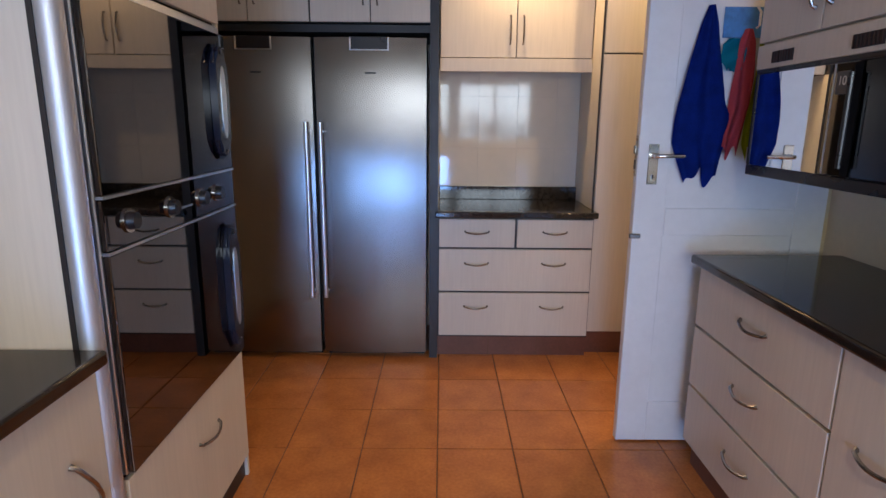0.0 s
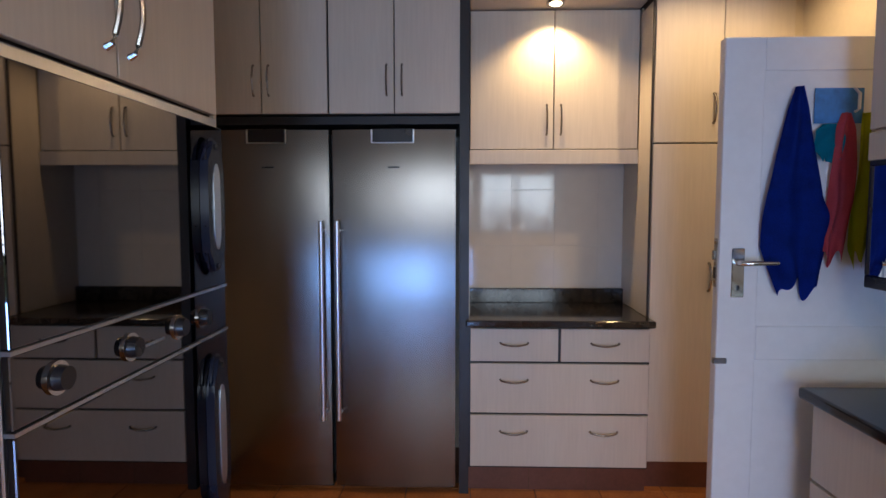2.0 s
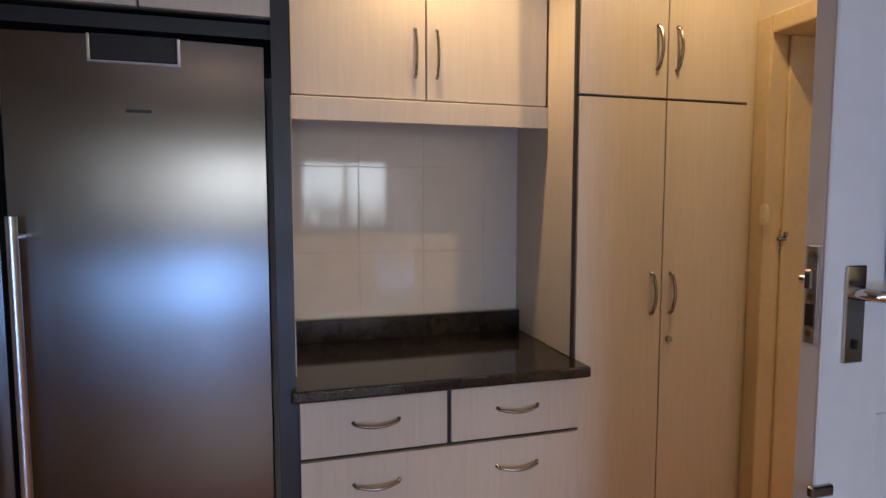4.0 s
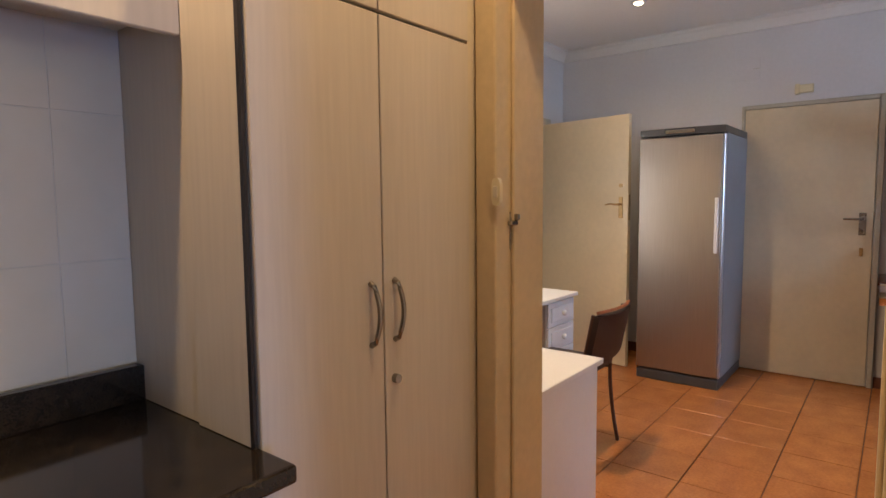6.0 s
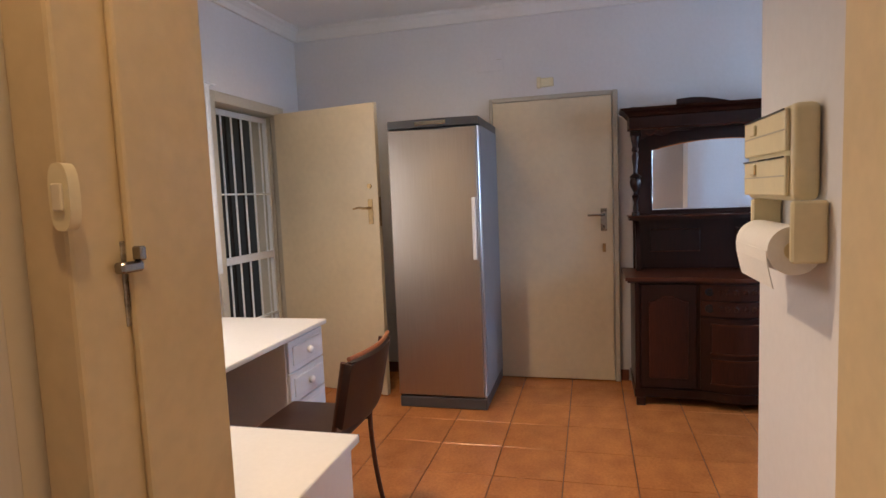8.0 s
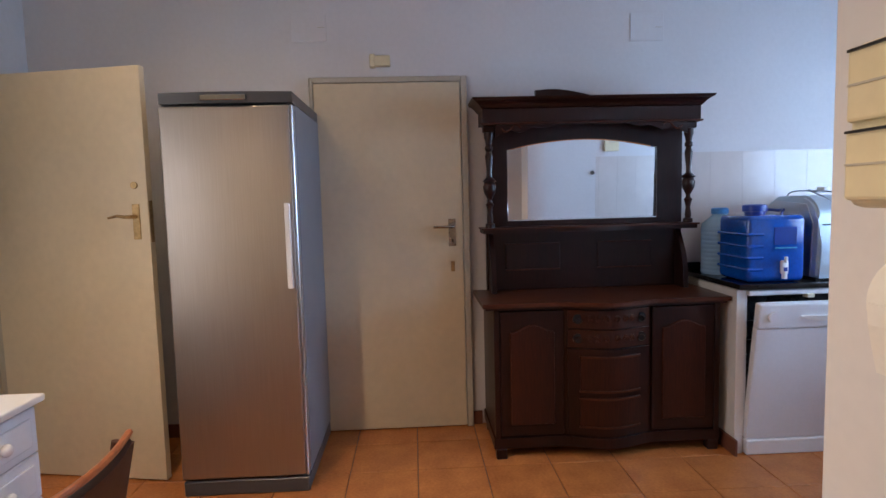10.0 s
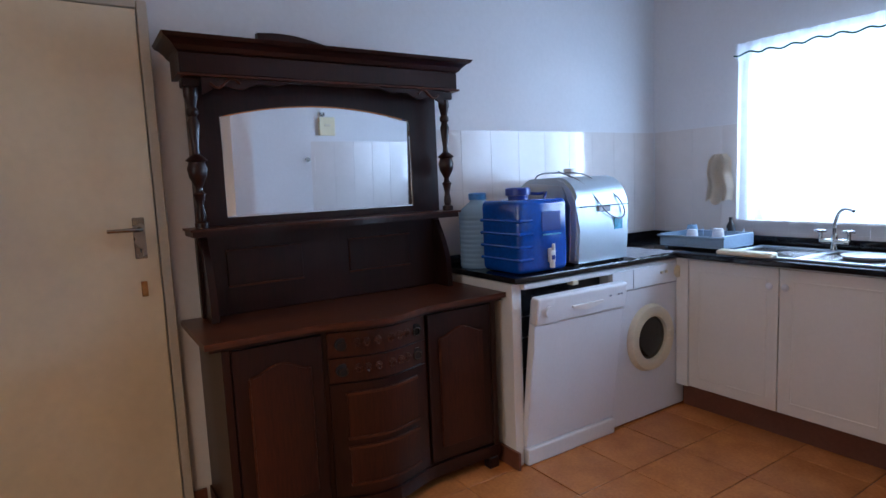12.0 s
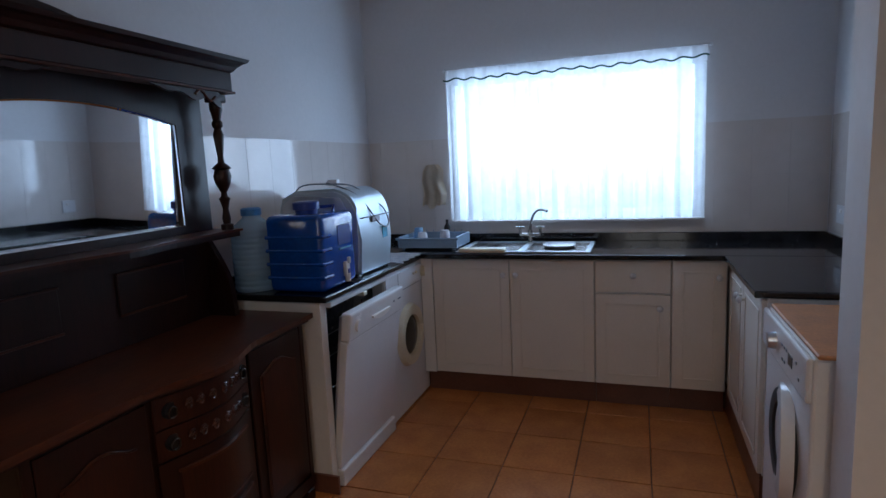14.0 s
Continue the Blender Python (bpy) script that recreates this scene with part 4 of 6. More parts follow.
scw = thing("granite_worktop", (5.6, 1.4, 0.87), "polished black granite worktop running round three walls with an upstand", "worktop")
for nm, c in (("slab", (4.205, 1.055, 0.871, 7.095, 1.655, CT)), ("slab", (4.205, 1.656, 0.871, 4.820, 2.492, CT)), ("slab", (6.500, 1.656, 0.871, 7.095, 2.808, CT))):
    part(nm, boxed(*c, 0.006, 2), GRANITE_BLACK, scw)
for c in ((4.205, 1.055, CT, 7.095, 1.075, 0.952), (4.205, 1.076, CT, 4.225, 2.49, 0.952), (7.075, 1.076, CT, 7.095, 2.806, 0.952)):
    part("upstand", boxed(*c, 0.002), GRANITE_BLACK, scw)
ef = thing("end_panel", (6.8, 2.78, 0), "white end panel of the worktop beside the dishwasher", "panel")
part("panel", boxed(6.535, 2.758, 0, 7.095, 2.804, 0.868, 0.002), WHITE_LAMINATE, ef)
part("skirting", boxed(6.50, 2.806, 0, 7.095, 2.818, 0.085), KICK, ef)
part("corner_filler", boxed(6.452, 1.595, 0.14, 6.524, 1.619, 0.868), WHITE_LAMINATE, sc)


def ring_mesh(cx, cy, cz, r0, r1, x0, x1, n=36):
    """A bevelled ring facing +-x."""
    bm = bmesh.new()
    prof = [(r0, x0), (r0, x1), (r0 + (r1 - r0) * 0.35, x1 + (x1 - x0) * 0.35), (r1 - (r1 - r0) * 0.2, x1 + (x1 - x0) * 0.1), (r1, x0)]
    rings = [[bm.verts.new((x, cy + r * math.cos(2 * math.pi * k / n), cz + r * math.sin(2 * math.pi * k / n))) for k in range(n)] for r, x in prof]
    rings.append(rings[0])
    for s, t in zip(rings, rings[1:]):
        for k in range(n):
            bm.faces.new((s[k], s[(k + 1) % n], t[(k + 1) % n], t[k]))
    return bm


# dishwasher, its door ajar
dw = thing("dishwasher", (6.8, 2.51, 0), "white dishwasher with its door hanging ajar under the black worktop", "dishwasher")
part("body", boxed(6.60, 2.215, 0.0, 7.08, 2.815, 0.862), BLACK, dw, "dark dishwasher tub")
part("side", boxed(6.540, 2.808, 0.09, 6.60, 2.818, 0.862), WHITE_ENAMEL, dw)
part("side", boxed(6.540, 2.212, 0.09, 6.60, 2.220, 0.862), WHITE_ENAMEL, dw)
part("top_lip", boxed(6.510, 2.215, 0.838, 6.62, 2.815, 0.864, 0.005), WHITE_ENAMEL, dw, "white top lip")
part("kick_plate", boxed(6.506, 2.222, 0.0, 6.56, 2.815, 0.080, 0.008, 2), WHITE_ENAMEL, dw, "white kick plate")
m = spin((6.55, 2.5, 0.085), -7.5, "Y")
dd = part("door", boxed(6.522, 2.218, 0.085, 6.560, 2.814, 0.690, 0.006, 2), WHITE_ENAMEL, dw, "white dishwasher door", turn=m)
part("fascia", boxed(6.512, 2.218, 0.692, 6.560, 2.814, 0.822, 0.010, 2), WHITE_ENAMEL, dw, "white control fascia", turn=m)
part("inner_door", boxed(6.562, 2.235, 0.12, 6.575, 2.80, 0.80), ALU, dd, turn=m)
part("handle_recess", prism(bmesh.new(), [(2.40 + 0.20 * k / 12, 0.752 - 0.020 * math.sin(math.pi * k / 12)) for k in range(13)] + [(2.60, 0.760), (2.40, 0.760)], "x", 6.500, 6.5118), WHITE_LAMINATE, dd, "moulded grip", turn=m)
part("dial", rod(bmesh.new(), (6.498, 2.742, 0.755), (6.512, 2.742, 0.755), 0.028, 24), WHITE_ENAMEL, dd, "white programme dial", turn=m, smooth=True)
for y in (2.262, 2.282, 2.34):
    part("button", boxed(6.509, y - 0.006, 0.766, 6.513, y + 0.006, 0.774), STEEL_SIDE, dd, turn=m)
part("latch", boxed(6.500, 2.475, 0.822, 6.54, 2.515, 0.842, 0.003), IVORY, dw, "yellowed door latch")
for z in (0.70, 0.60, 0.45):
    part("rack_wire", rod(bmesh.new(), (6.565, 2.24, z), (6.565, 2.80, z), 0.003, 6), CHROME, dw)

dw.location.y -= 0.062

# washing machine under the worktop
w1 = thing("washing_machine", (6.8, 1.89, 0), "white front-loading washing machine under the worktop with an ivory door ring", "washing machine")
part("body", boxed(6.530, 1.585, 0.01, 7.07, 2.200, 0.862, 0.006, 2), WHITE_ENAMEL, w1)
part("fascia", boxed(6.522, 1.590, 0.735, 6.5305, 2.196, 0.845, 0.004), WHITE_ENAMEL, w1, "white control panel")
part("door_ring", ring_mesh(0, 1.89, 0.450, 0.120, 0.188, 6.530, 6.505), IVORY, w1, "ivory door ring", smooth=True)
bm = bmesh.new()
bmesh.ops.create_uvsphere(bm, u_segments=24, v_segments=12, radius=0.121, matrix=Matrix.Translation((6.528, 1.89, 0.450)) @ Matrix.Diagonal((0.16, 1, 1, 1)))
part("door_glass", bm, DARK_GLASS, w1, "dark round door glass", smooth=True)
part("door_catch", boxed(6.494, 1.735, 0.425, 6.512, 1.765, 0.475, 0.004), IVORY, w1)
part("dial", rod(bmesh.new(), (6.500, 1.650, 0.790), (6.522, 1.650, 0.790), 0.034, 28, 0.038), IVORY, w1, "ivory dial", smooth=True)
part("dial_grip", boxed(6.492, 1.646, 0.765, 6.502, 1.654, 0.815, 0.002), CREAM_PLASTIC, w1)
for y in (1.76, 1.80):
    part("button", rod(bmesh.new(), (6.514, y, 0.800), (6.522, y, 0.800), 0.008, 12), IVORY, w1)
part("drawer_seam", boxed(6.5205, 2.03, 0.742, 6.5225, 2.033, 0.84), STEEL_SIDE, w1)
part("drawer_seam", boxed(6.5285, 1.59, 0.730, 6.5302, 2.196, 0.733), STEEL_SIDE, w1)

w1.location.y -= 0.045

# free-standing washing machine by the pier
w2 = thing("washing_machine", (4.5, 2.83, 0), "white washing machine with its round door standing ajar", "washing machine")
part("body", boxed(4.235, 2.530, 0.01, 4.780, 3.130, 0.852, 0.010, 2), WHITE_ENAMEL, w2)
part("fascia", boxed(4.779, 2.532, 0.715, 4.796, 3.128, 0.850, 0.008, 2), WHITE_ENAMEL, w2, "white control panel")
part("display", boxed(4.794, 2.925, 0.765, 4.798, 2.975, 0.800), BLACK, w2, "small black display")
for y, z in ((2.84, 0.80), (2.87, 0.80), (2.90, 0.80), (2.85, 0.755), (2.88, 0.755), (3.02, 0.80), (3.05, 0.76)):
    part("button", boxed(4.794, y - 0.007, z - 0.005, 4.799, y + 0.007, z + 0.005, 0.001), STEEL_SIDE, w2)
part("dial", rod(bmesh.new(), (4.795, 2.745, 0.785), (4.822, 2.745, 0.785), 0.030, 28, 0.026), ALU, w2, "silver programme dial", smooth=True)
md = spin((4.785, 3.045, 0.46), -10, "Z")
part("door_ring", ring_mesh(0, 2.835, 0.465, 0.130, 0.205, 4.795, 4.828), WHITE_ENAMEL, w2, "white door ring", turn=md, smooth=True)
bm = bmesh.new()
bmesh.ops.create_uvsphere(bm, u_segments=28, v_segments=14, radius=0.131, matrix=Matrix.Translation((4.798, 2.835, 0.465)) @ Matrix.Diagonal((0.25, 1, 1, 1)))
part("door_glass", bm, DARK_GLASS, w2, "dark domed door glass", turn=md, smooth=True)
part("seal", ring_mesh(0, 2.835, 0.465, 0.13, 0.185, 4.779, 4.790), RUBBER, w2, "dark rubber seal", smooth=True)
part("filter_flap", boxed(4.779, 2.97, 0.05, 4.784, 3.10, 0.16, 0.002), WHITE_LAMINATE, w2)
board = thing("board", (4.5, 2.83, 0.853), "orange-brown worn board lying on the washing machine", "board")
part("panel", boxed(4.24, 2.545, 0.854, 4.775, 3.150, 0.868, 0.004), CORK, board)

# sink, tap, rack, cloths
sink = thing("sink", (5.9, 1.36, CT), "stainless steel double bowl sink set into the black worktop", "sink")
sx0, sx1, sy0, sy1 = 5.50, 6.30, 1.16, 1.60
bm = bmesh.new()
for c in ((sx0, sy0, sx1, sy0 + 0.035), (sx0, sy1 - 0.03, sx1, sy1), (sx0, sy0 + 0.035, sx0 + 0.03, sy1 - 0.03), (sx1 - 0.03, sy0 + 0.035, sx1, sy1 - 0.03), (5.885, sy0 + 0.035, 5.925, sy1 - 0.03)):
    box(bm, c[0], c[1], CT + 0.001, c[2], c[3], CT + 0.010, 0.002)
part("rim", bm, ALU, sink)
for a, b in ((5.53, 5.885), (5.925, 6.27)):
    bm = bmesh.new()
    box(bm, a, sy0 + 0.035, CT + 0.0012, b, sy1 - 0.03, CT + 0.0035)
    part("bowl", bm, STEEL, sink, "steel sink bowl")
part("dish", turned(bmesh.new(), 5.70, 1.38, [(CT + 0.004, 0.05), (CT + 0.008, 0.085), (CT + 0.022, 0.10), (CT + 0.024, 0.095)], 24), WHITE_ENAMEL, thing("plate", (5.70, 1.38, CT), "white plate lying in the sink bowl", "plate"), smooth=True)
tap = thing("mixer_tap", (5.91, 1.20, CT + 0.01), "chrome mixer tap with a swan neck spout and two cross handles", "tap")
part("body", boxed(5.84, 1.185, CT + 0.045, 5.98, 1.215, CT + 0.070, 0.008, 2), CHROME, tap)
part("stem", rod(bmesh.new(), (5.91, 1.20, CT + 0.008), (5.91, 1.20, CT + 0.09), 0.016, 16), CHROME, tap, smooth=True)
pts = [(5.91, 1.20, CT + 0.08)] + [(5.91 - 0.03 * s - 0.10 * s * s, 1.20 + 0.12 * s, CT + 0.08 + 0.15 * math.sin(math.pi * 0.62 * s) / 1.0) for s in [k / 10 for k in range(1, 11)]]
part("spout", tube(bmesh.new(), pts, 0.009, 10), CHROME, tap, smooth=True)
for x in (5.845, 5.975):
    part("riser", rod(bmesh.new(), (x, 1.20, CT + 0.06), (x, 1.20, CT + 0.10), 0.009, 12), CHROME, tap, smooth=True)
    bm = rod(bmesh.new(), (x - 0.028, 1.20, CT + 0.108), (x + 0.028, 1.20, CT + 0.108), 0.007, 10)
    rod(bm, (x, 1.172, CT + 0.108), (x, 1.228, CT + 0.108), 0.007, 10)
    part("cross_handle", bm, CHROME, tap, "chrome cross handle", smooth=True)
rack = thing("dish_rack", (6.52, 1.36, CT), "grey-blue plastic dish rack with a few cups beside the sink", "rack")
bm = bmesh.new()
rx0, rx1, ry0, ry1 = 6.32, 6.72, 1.20, 1.50
for c in ((rx0, ry0, CT + 0.012, rx1, ry1, CT + 0.020), (rx0, ry0, CT + 0.02, rx0 + 0.01, ry1, CT + 0.085), (rx1 - 0.01, ry0, CT + 0.02, rx1, ry1, CT + 0.085), (rx0 + 0.01, ry0, CT + 0.02, rx1 - 0.01, ry0 + 0.01, CT + 0.085), (rx0 + 0.01, ry1 - 0.01, CT + 0.02, rx1 - 0.01, ry1, CT + 0.075)):
    box(bm, *c, 0.003)
for x in (rx0 + 0.03, rx1 - 0.03):
    box(bm, x - 0.01, ry0 + 0.02, CT + 0.0005, x + 0.01, ry1 - 0.02, CT + 0.012)
part("basket", bm, RACK, rack)
part("rim", boxed(rx0 - 0.012, ry1, CT + 0.066, rx1 + 0.012, ry1 + 0.012, CT + 0.080, 0.004), RACK, rack)
for k in range(7):
    part("divider", rod(bmesh.new(), (rx0 + 0.05 + k * 0.05, ry0 + 0.02, CT + 0.02), (rx0 + 0.05 + k * 0.05, ry0 + 0.02, CT + 0.10), 0.003, 6), RACK, rack)
for x, y, mt, lb_, h in ((6.60, 1.36, WHITE_ENAMEL, "white cup upside down in the dish rack", 0.08), (6.45, 1.34, CLOTH, "pale pinkish plastic beaker in the dish rack", 0.09), (6.66, 1.27, JUG_CLEAR, "clear drinking glass in the dish rack", 0.10)):
    c = thing("cup", (x, y, CT + 0.021), lb_, "cup")
    part("bowl", turned(bmesh.new(), x, y, [(CT + 0.021, 0.036), (CT + 0.021 + h * 0.7, 0.032), (CT + 0.021 + h, 0.026)], 20), mt, c, smooth=True)
bottle = thing("bottle", (6.50, 1.13, CT), "small dark bottle standing behind the dish rack", "bottle")
part("body", turned(bmesh.new(), 6.50, 1.13, [(CT + 0.001, 0.024), (CT + 0.11, 0.024), (CT + 0.135, 0.010), (CT + 0.16, 0.010)], 16), BLACK, bottle, smooth=True)


def lying_cloth(name, label, mat, x0, y0, x1, y1, z, seed, drop_x=None, thick=0.006, ragged=0.012):
    """A cloth lying flat, a little rumpled, its rim uneven."""
    rnd = random.Random(seed)
    nx, ny = 22, 26
    bm = bmesh.new()
    g = []
    for j in range(ny + 1):
        row = []
        for i in range(nx + 1):
            u, v = i / nx, j / ny
            e = ragged * (math.sin(v * 25 + seed) * (u in (0, 1)) + math.sin(u * 23 + seed) * (v in (0, 1)))
            x = x0 + (x1 - x0) * u + e * (1 if u == 1 else -1 if u == 0 else 0)
            y = y0 + (y1 - y0) * v + e * (1 if v == 1 else -1 if v == 0 else 0)
            zz = z + 0.003 + 0.005 * abs(noise.noise(Vector((x * 12, y * 12, seed))))
            row.append(bm.verts.new((x, y, zz)))
        g.append(row)
    for a, b in zip(g, g[1:]):
        for i in range(nx):
            bm.faces.new((a[i], a[i + 1], b[i + 1], b[i]))
    bmesh.ops.solidify(bm, geom=bm.faces[:], thickness=-thick)
    ob = thing(name, ((x0 + x1) / 2, (y0 + y1) / 2, z), label, "cloth")
    part("cloth", bm, mat, ob, smooth=True)
    return ob


lying_cloth("drying_mat", "pale printed drying cloth spread on the worktop corner", CLOTH, 6.485, 1.66, 6.98, 2.01, CT + 0.006, 2)
roll_c = thing("folded_cloth", (6.12, 1.66, CT), "cream folded cloth at the front edge of the sink", "cloth")
part("cloth", boxed(5.98, 1.60, CT + 0.011, 6.26, 1.672, CT + 0.036, 0.012, 3), IVORY, roll_c, smooth=True)
apron = hung_cloth("hand_towel", "pale cream hand towel hanging beside the window", COTTON, 6.60, SY0 + 0.016, 1.44, 0.185, 0.29, 12,
                   [(0, -0.22, 0.25), (0.12, -0.40, 0.42), (0.4, -0.36, 0.5), (0.7, -0.5, 0.45), (1.0, -0.42, 0.5)], 4, 0.035, out=1)

# blue water containers and the ice machine
jug = thing("water_container", (6.72, 2.624, CT), "square translucent blue water container with a white tap", "water container")
bm = boxed(6.565, 2.495, CT + 0.002, 6.853, 2.805, CT + 0.345, 0.030, 4)
part("body", bm, JUG_BLUE, jug, "translucent blue container", smooth=True)
for z in (0.06, 0.12, 0.18, 0.24):
    part("rib", boxed(6.560, 2.719, CT + z, 6.857, 2.809, CT + z + 0.016, 0.006), JUG_BLUE, jug)
part("cap", turned(bmesh.new(), 6.70, 2.690, [(CT + 0.342, 0.048), (CT + 0.362, 0.050), (CT + 0.364, 0.060), (CT + 0.395, 0.060), (CT + 0.400, 0.050)], 28), JUG_CAP, jug, "dark blue screw cap", smooth=True)
part("carry_handle", tube(bmesh.new(), [(6.62, 2.596, CT + 0.345), (6.62, 2.586, CT + 0.37), (6.70, 2.558, CT + 0.365), (6.78, 2.586, CT + 0.37), (6.78, 2.596, CT + 0.345)], 0.008, 8), JUG_CAP, jug, smooth=True)
part("label_recess", boxed(6.5625, 2.548, CT + 0.195, 6.567, 2.667, CT + 0.285, 0.002), JUG_CAP, jug)
part("grip_line", boxed(6.5600, 2.548, CT + 0.175, 6.567, 2.662, CT + 0.181), PALE_BLUE_LABEL, jug)
part("tap", boxed(6.545, 2.598, CT + 0.045, 6.566, 2.636, CT + 0.115, 0.008, 2), WHITE_ENAMEL, jug, "white dispensing tap", smooth=True)
part("tap_spout", rod(bmesh.new(), (6.552, 2.617, CT + 0.022), (6.552, 2.617, CT + 0.060), 0.013, 14), WHITE_ENAMEL, jug, smooth=True)
part("tap_lever", boxed(6.535, 2.609, CT + 0.105, 6.549, 2.624, CT + 0.135, 0.003), WHITE_ENAMEL, jug)
part("tap_button", boxed(6.5425, 2.607, CT + 0.060, 6.546, 2.626, CT + 0.080), JUG_CAP, jug)
jug.location += Vector((-0.035, -0.050, 0))
bot = thing("water_bottle", (6.965, 2.795, CT), "clear pale blue ribbed water bottle with a blue cap", "bottle")
prof = [(CT + 0.002, 0.095)]
for k in range(11):
    z = CT + 0.012 + k * 0.024
    prof += [(z, 0.100), (z + 0.010, 0.100), (z + 0.014, 0.098), (z + 0.020, 0.098)]
prof += [(CT + 0.29, 0.095), (CT + 0.32, 0.06), (CT + 0.335, 0.042), (CT + 0.345, 0.040)]
part("body", turned(bmesh.new(), 6.965, 2.795, prof, 32), JUG_CLEAR, bot, "clear ribbed bottle", smooth=True)
part("cap", turned(bmesh.new(), 6.965, 2.795, [(CT + 0.346, 0.046), (CT + 0.375, 0.046), (CT + 0.380, 0.038)], 28), CARD_BLUE, bot, "blue screw cap", smooth=True)

bot.location += Vector((-0.035, -0.110, 0))

ice = thing("ice_maker", (6.75, 2.18, CT), "silver domed countertop ice maker with its cable looped on top", "ice maker")
bm = bmesh.new()
pts = [(6.555, CT + 0.010), (6.540, CT + 0.176), (6.555, CT + 0.314)] + [(6.70 - 0.145 * math.cos(a), CT + 0.314 + 0.128 * math.sin(a)) for a in [radians(d) for d in (12, 24, 36, 50, 65, 80)]] + [(6.90, CT + 0.435), (6.98, CT + 0.396), (7.00, CT + 0.330), (7.00, CT + 0.010)]
prism(bm, pts, "y", 2.045, 2.425)
bmesh.ops.bevel(bm, geom=[e for e in bm.edges if abs(e.verts[0].co.y - e.verts[1].co.y) < 1e-5], offset=0.014, segments=2, affect="EDGES")
part("body", bm, SILVER, ice, "silver domed casing", smooth=True)
part("side", prism(bmesh.new(), [(6.60, CT + 0.020), (6.585, CT + 0.297), (6.64, CT + 0.396), (6.90, CT + 0.413), (6.97, CT + 0.363), (6.97, CT + 0.020)], "y", 2.426, 2.432), ALU, ice, "blue-grey side panel")
part("lid_seam", boxed(6.5375, 2.060, CT + 0.288, 6.545, 2.410, CT + 0.293), BLACK, ice)
part("lid_grip", boxed(6.5385, 2.190, CT + 0.259, 6.548, 2.280, CT + 0.288, 0.004), STEEL_SIDE, ice, "dark lid grip")
part("label", boxed(6.5385, 2.105, CT + 0.165, 6.5425, 2.165, CT + 0.226), PALE_BLUE_LABEL, ice, "small pale blue label")
for y in (2.08, 2.39):
    part("foot", boxed(6.57, y - 0.02, CT + 0.001, 6.97, y + 0.02, CT + 0.010), BLACK, ice)
pts = [(6.99, 2.30, CT + 0.330), (6.92, 2.34, CT + 0.451), (6.76, 2.30, CT + 0.462), (6.66, 2.24, CT + 0.446), (6.60, 2.19, CT + 0.380), (6.55, 2.13, CT + 0.330), (6.535, 2.09, CT + 0.253), (6.533, 2.13, CT + 0.220), (6.534, 2.22, CT + 0.253), (6.56, 2.29, CT + 0.341), (6.62, 2.33, CT + 0.418), (6.74, 2.35, CT + 0.468), (6.80, 2.26, CT + 0.457)]
def spline(p, n=6):
    p = [Vector(q) for q in p]
    out = []
    for i in range(len(p) - 1):
        a, b, c, d = p[max(i - 1, 0)], p[i], p[i + 1], p[min(i + 2, len(p) - 1)]
        for k in range(n):
            t = k / n
            out.append(0.5 * ((2 * b) + (c - a) * t + (2 * a - 5 * b + 4 * c - d) * t * t + (3 * b - a - 3 * c + d) * t ** 3))
    return out + [p[-1]]
cable = thing("power_cable", (6.75, 2.25, CT + 0.40), "grey power cable looped over the ice maker", "cable")
part("cable", tube(bmesh.new(), spline(pts), 0.0042, 6), STEEL_SIDE, cable, smooth=True)
part("plug", boxed(6.74, 2.225, CT + 0.452, 6.80, 2.265, CT + 0.485, 0.008, 2), WHITE_ENAMEL, cable, "pale three-pin plug", smooth=True)

for ob in (ice, cable):
    ob.location.y -= 0.055

# ---- the mahogany dresser ----
dz = thing("dresser", (6.85, 3.48, 0), "tall dark mahogany dresser with arched mirror and turned posts", "dresser")
YL, YR = 4.048, 2.856
YC = (YL + YR) / 2
def bowx(y, base, amount, half=0.27):
    """The serpentine front: x at y."""
    d = abs(y - YC) / half
    return base - (amount * (0.5 + 0.5 * math.cos(math.pi * min(d, 1.0))) if d < 1 else 0)


def bowed(y0, y1, base, amount, back, z0, z1, n=30):
    pts = [(bowx(y0 + (y1 - y0) * i / n, base, amount), y0 + (y1 - y0) * i / n) for i in range(n + 1)]
    return prism(bmesh.new(), pts + [(back, y1), (back, y0)], "z", z0, z1)


part("carcass", bowed(YR, YL, 6.653, 0.065, 7.085, 0.075, 0.794), MAHOGANY, dz, "dark mahogany carcass")
part("plinth", bowed(YR - 0.008, YL + 0.008, 6.640, 0.065, 7.088, 0.055, 0.110), MAHOGANY, dz)
for y in (YR + 0.03, YL - 0.03):
    for x in (6.66, 7.05):
        part("foot", boxed(x - 0.025, y - 0.028, 0, x + 0.025, y + 0.028, 0.054, 0.004), MAHOGANY, dz)
part("counter_top", bowed(YR - 0.045, YL + 0.06, 6.608, 0.072, 7.090, 0.808, 0.830), MAHOGANY_LIT, dz, "red-brown serpentine top in highlight-toned mahogany")
part("top_moulding", bowed(YR - 0.030, YL + 0.045, 6.623, 0.072, 7.088, 0.7945, 0.8075), MAHOGANY, dz)
for y in (YR + 0.012, YL - 0.012):
    part("corner_pilaster", boxed(6.636, y - 0.014, 0.11, 6.652, y + 0.014, 0.793, 0.003), MAHOGANY, dz)
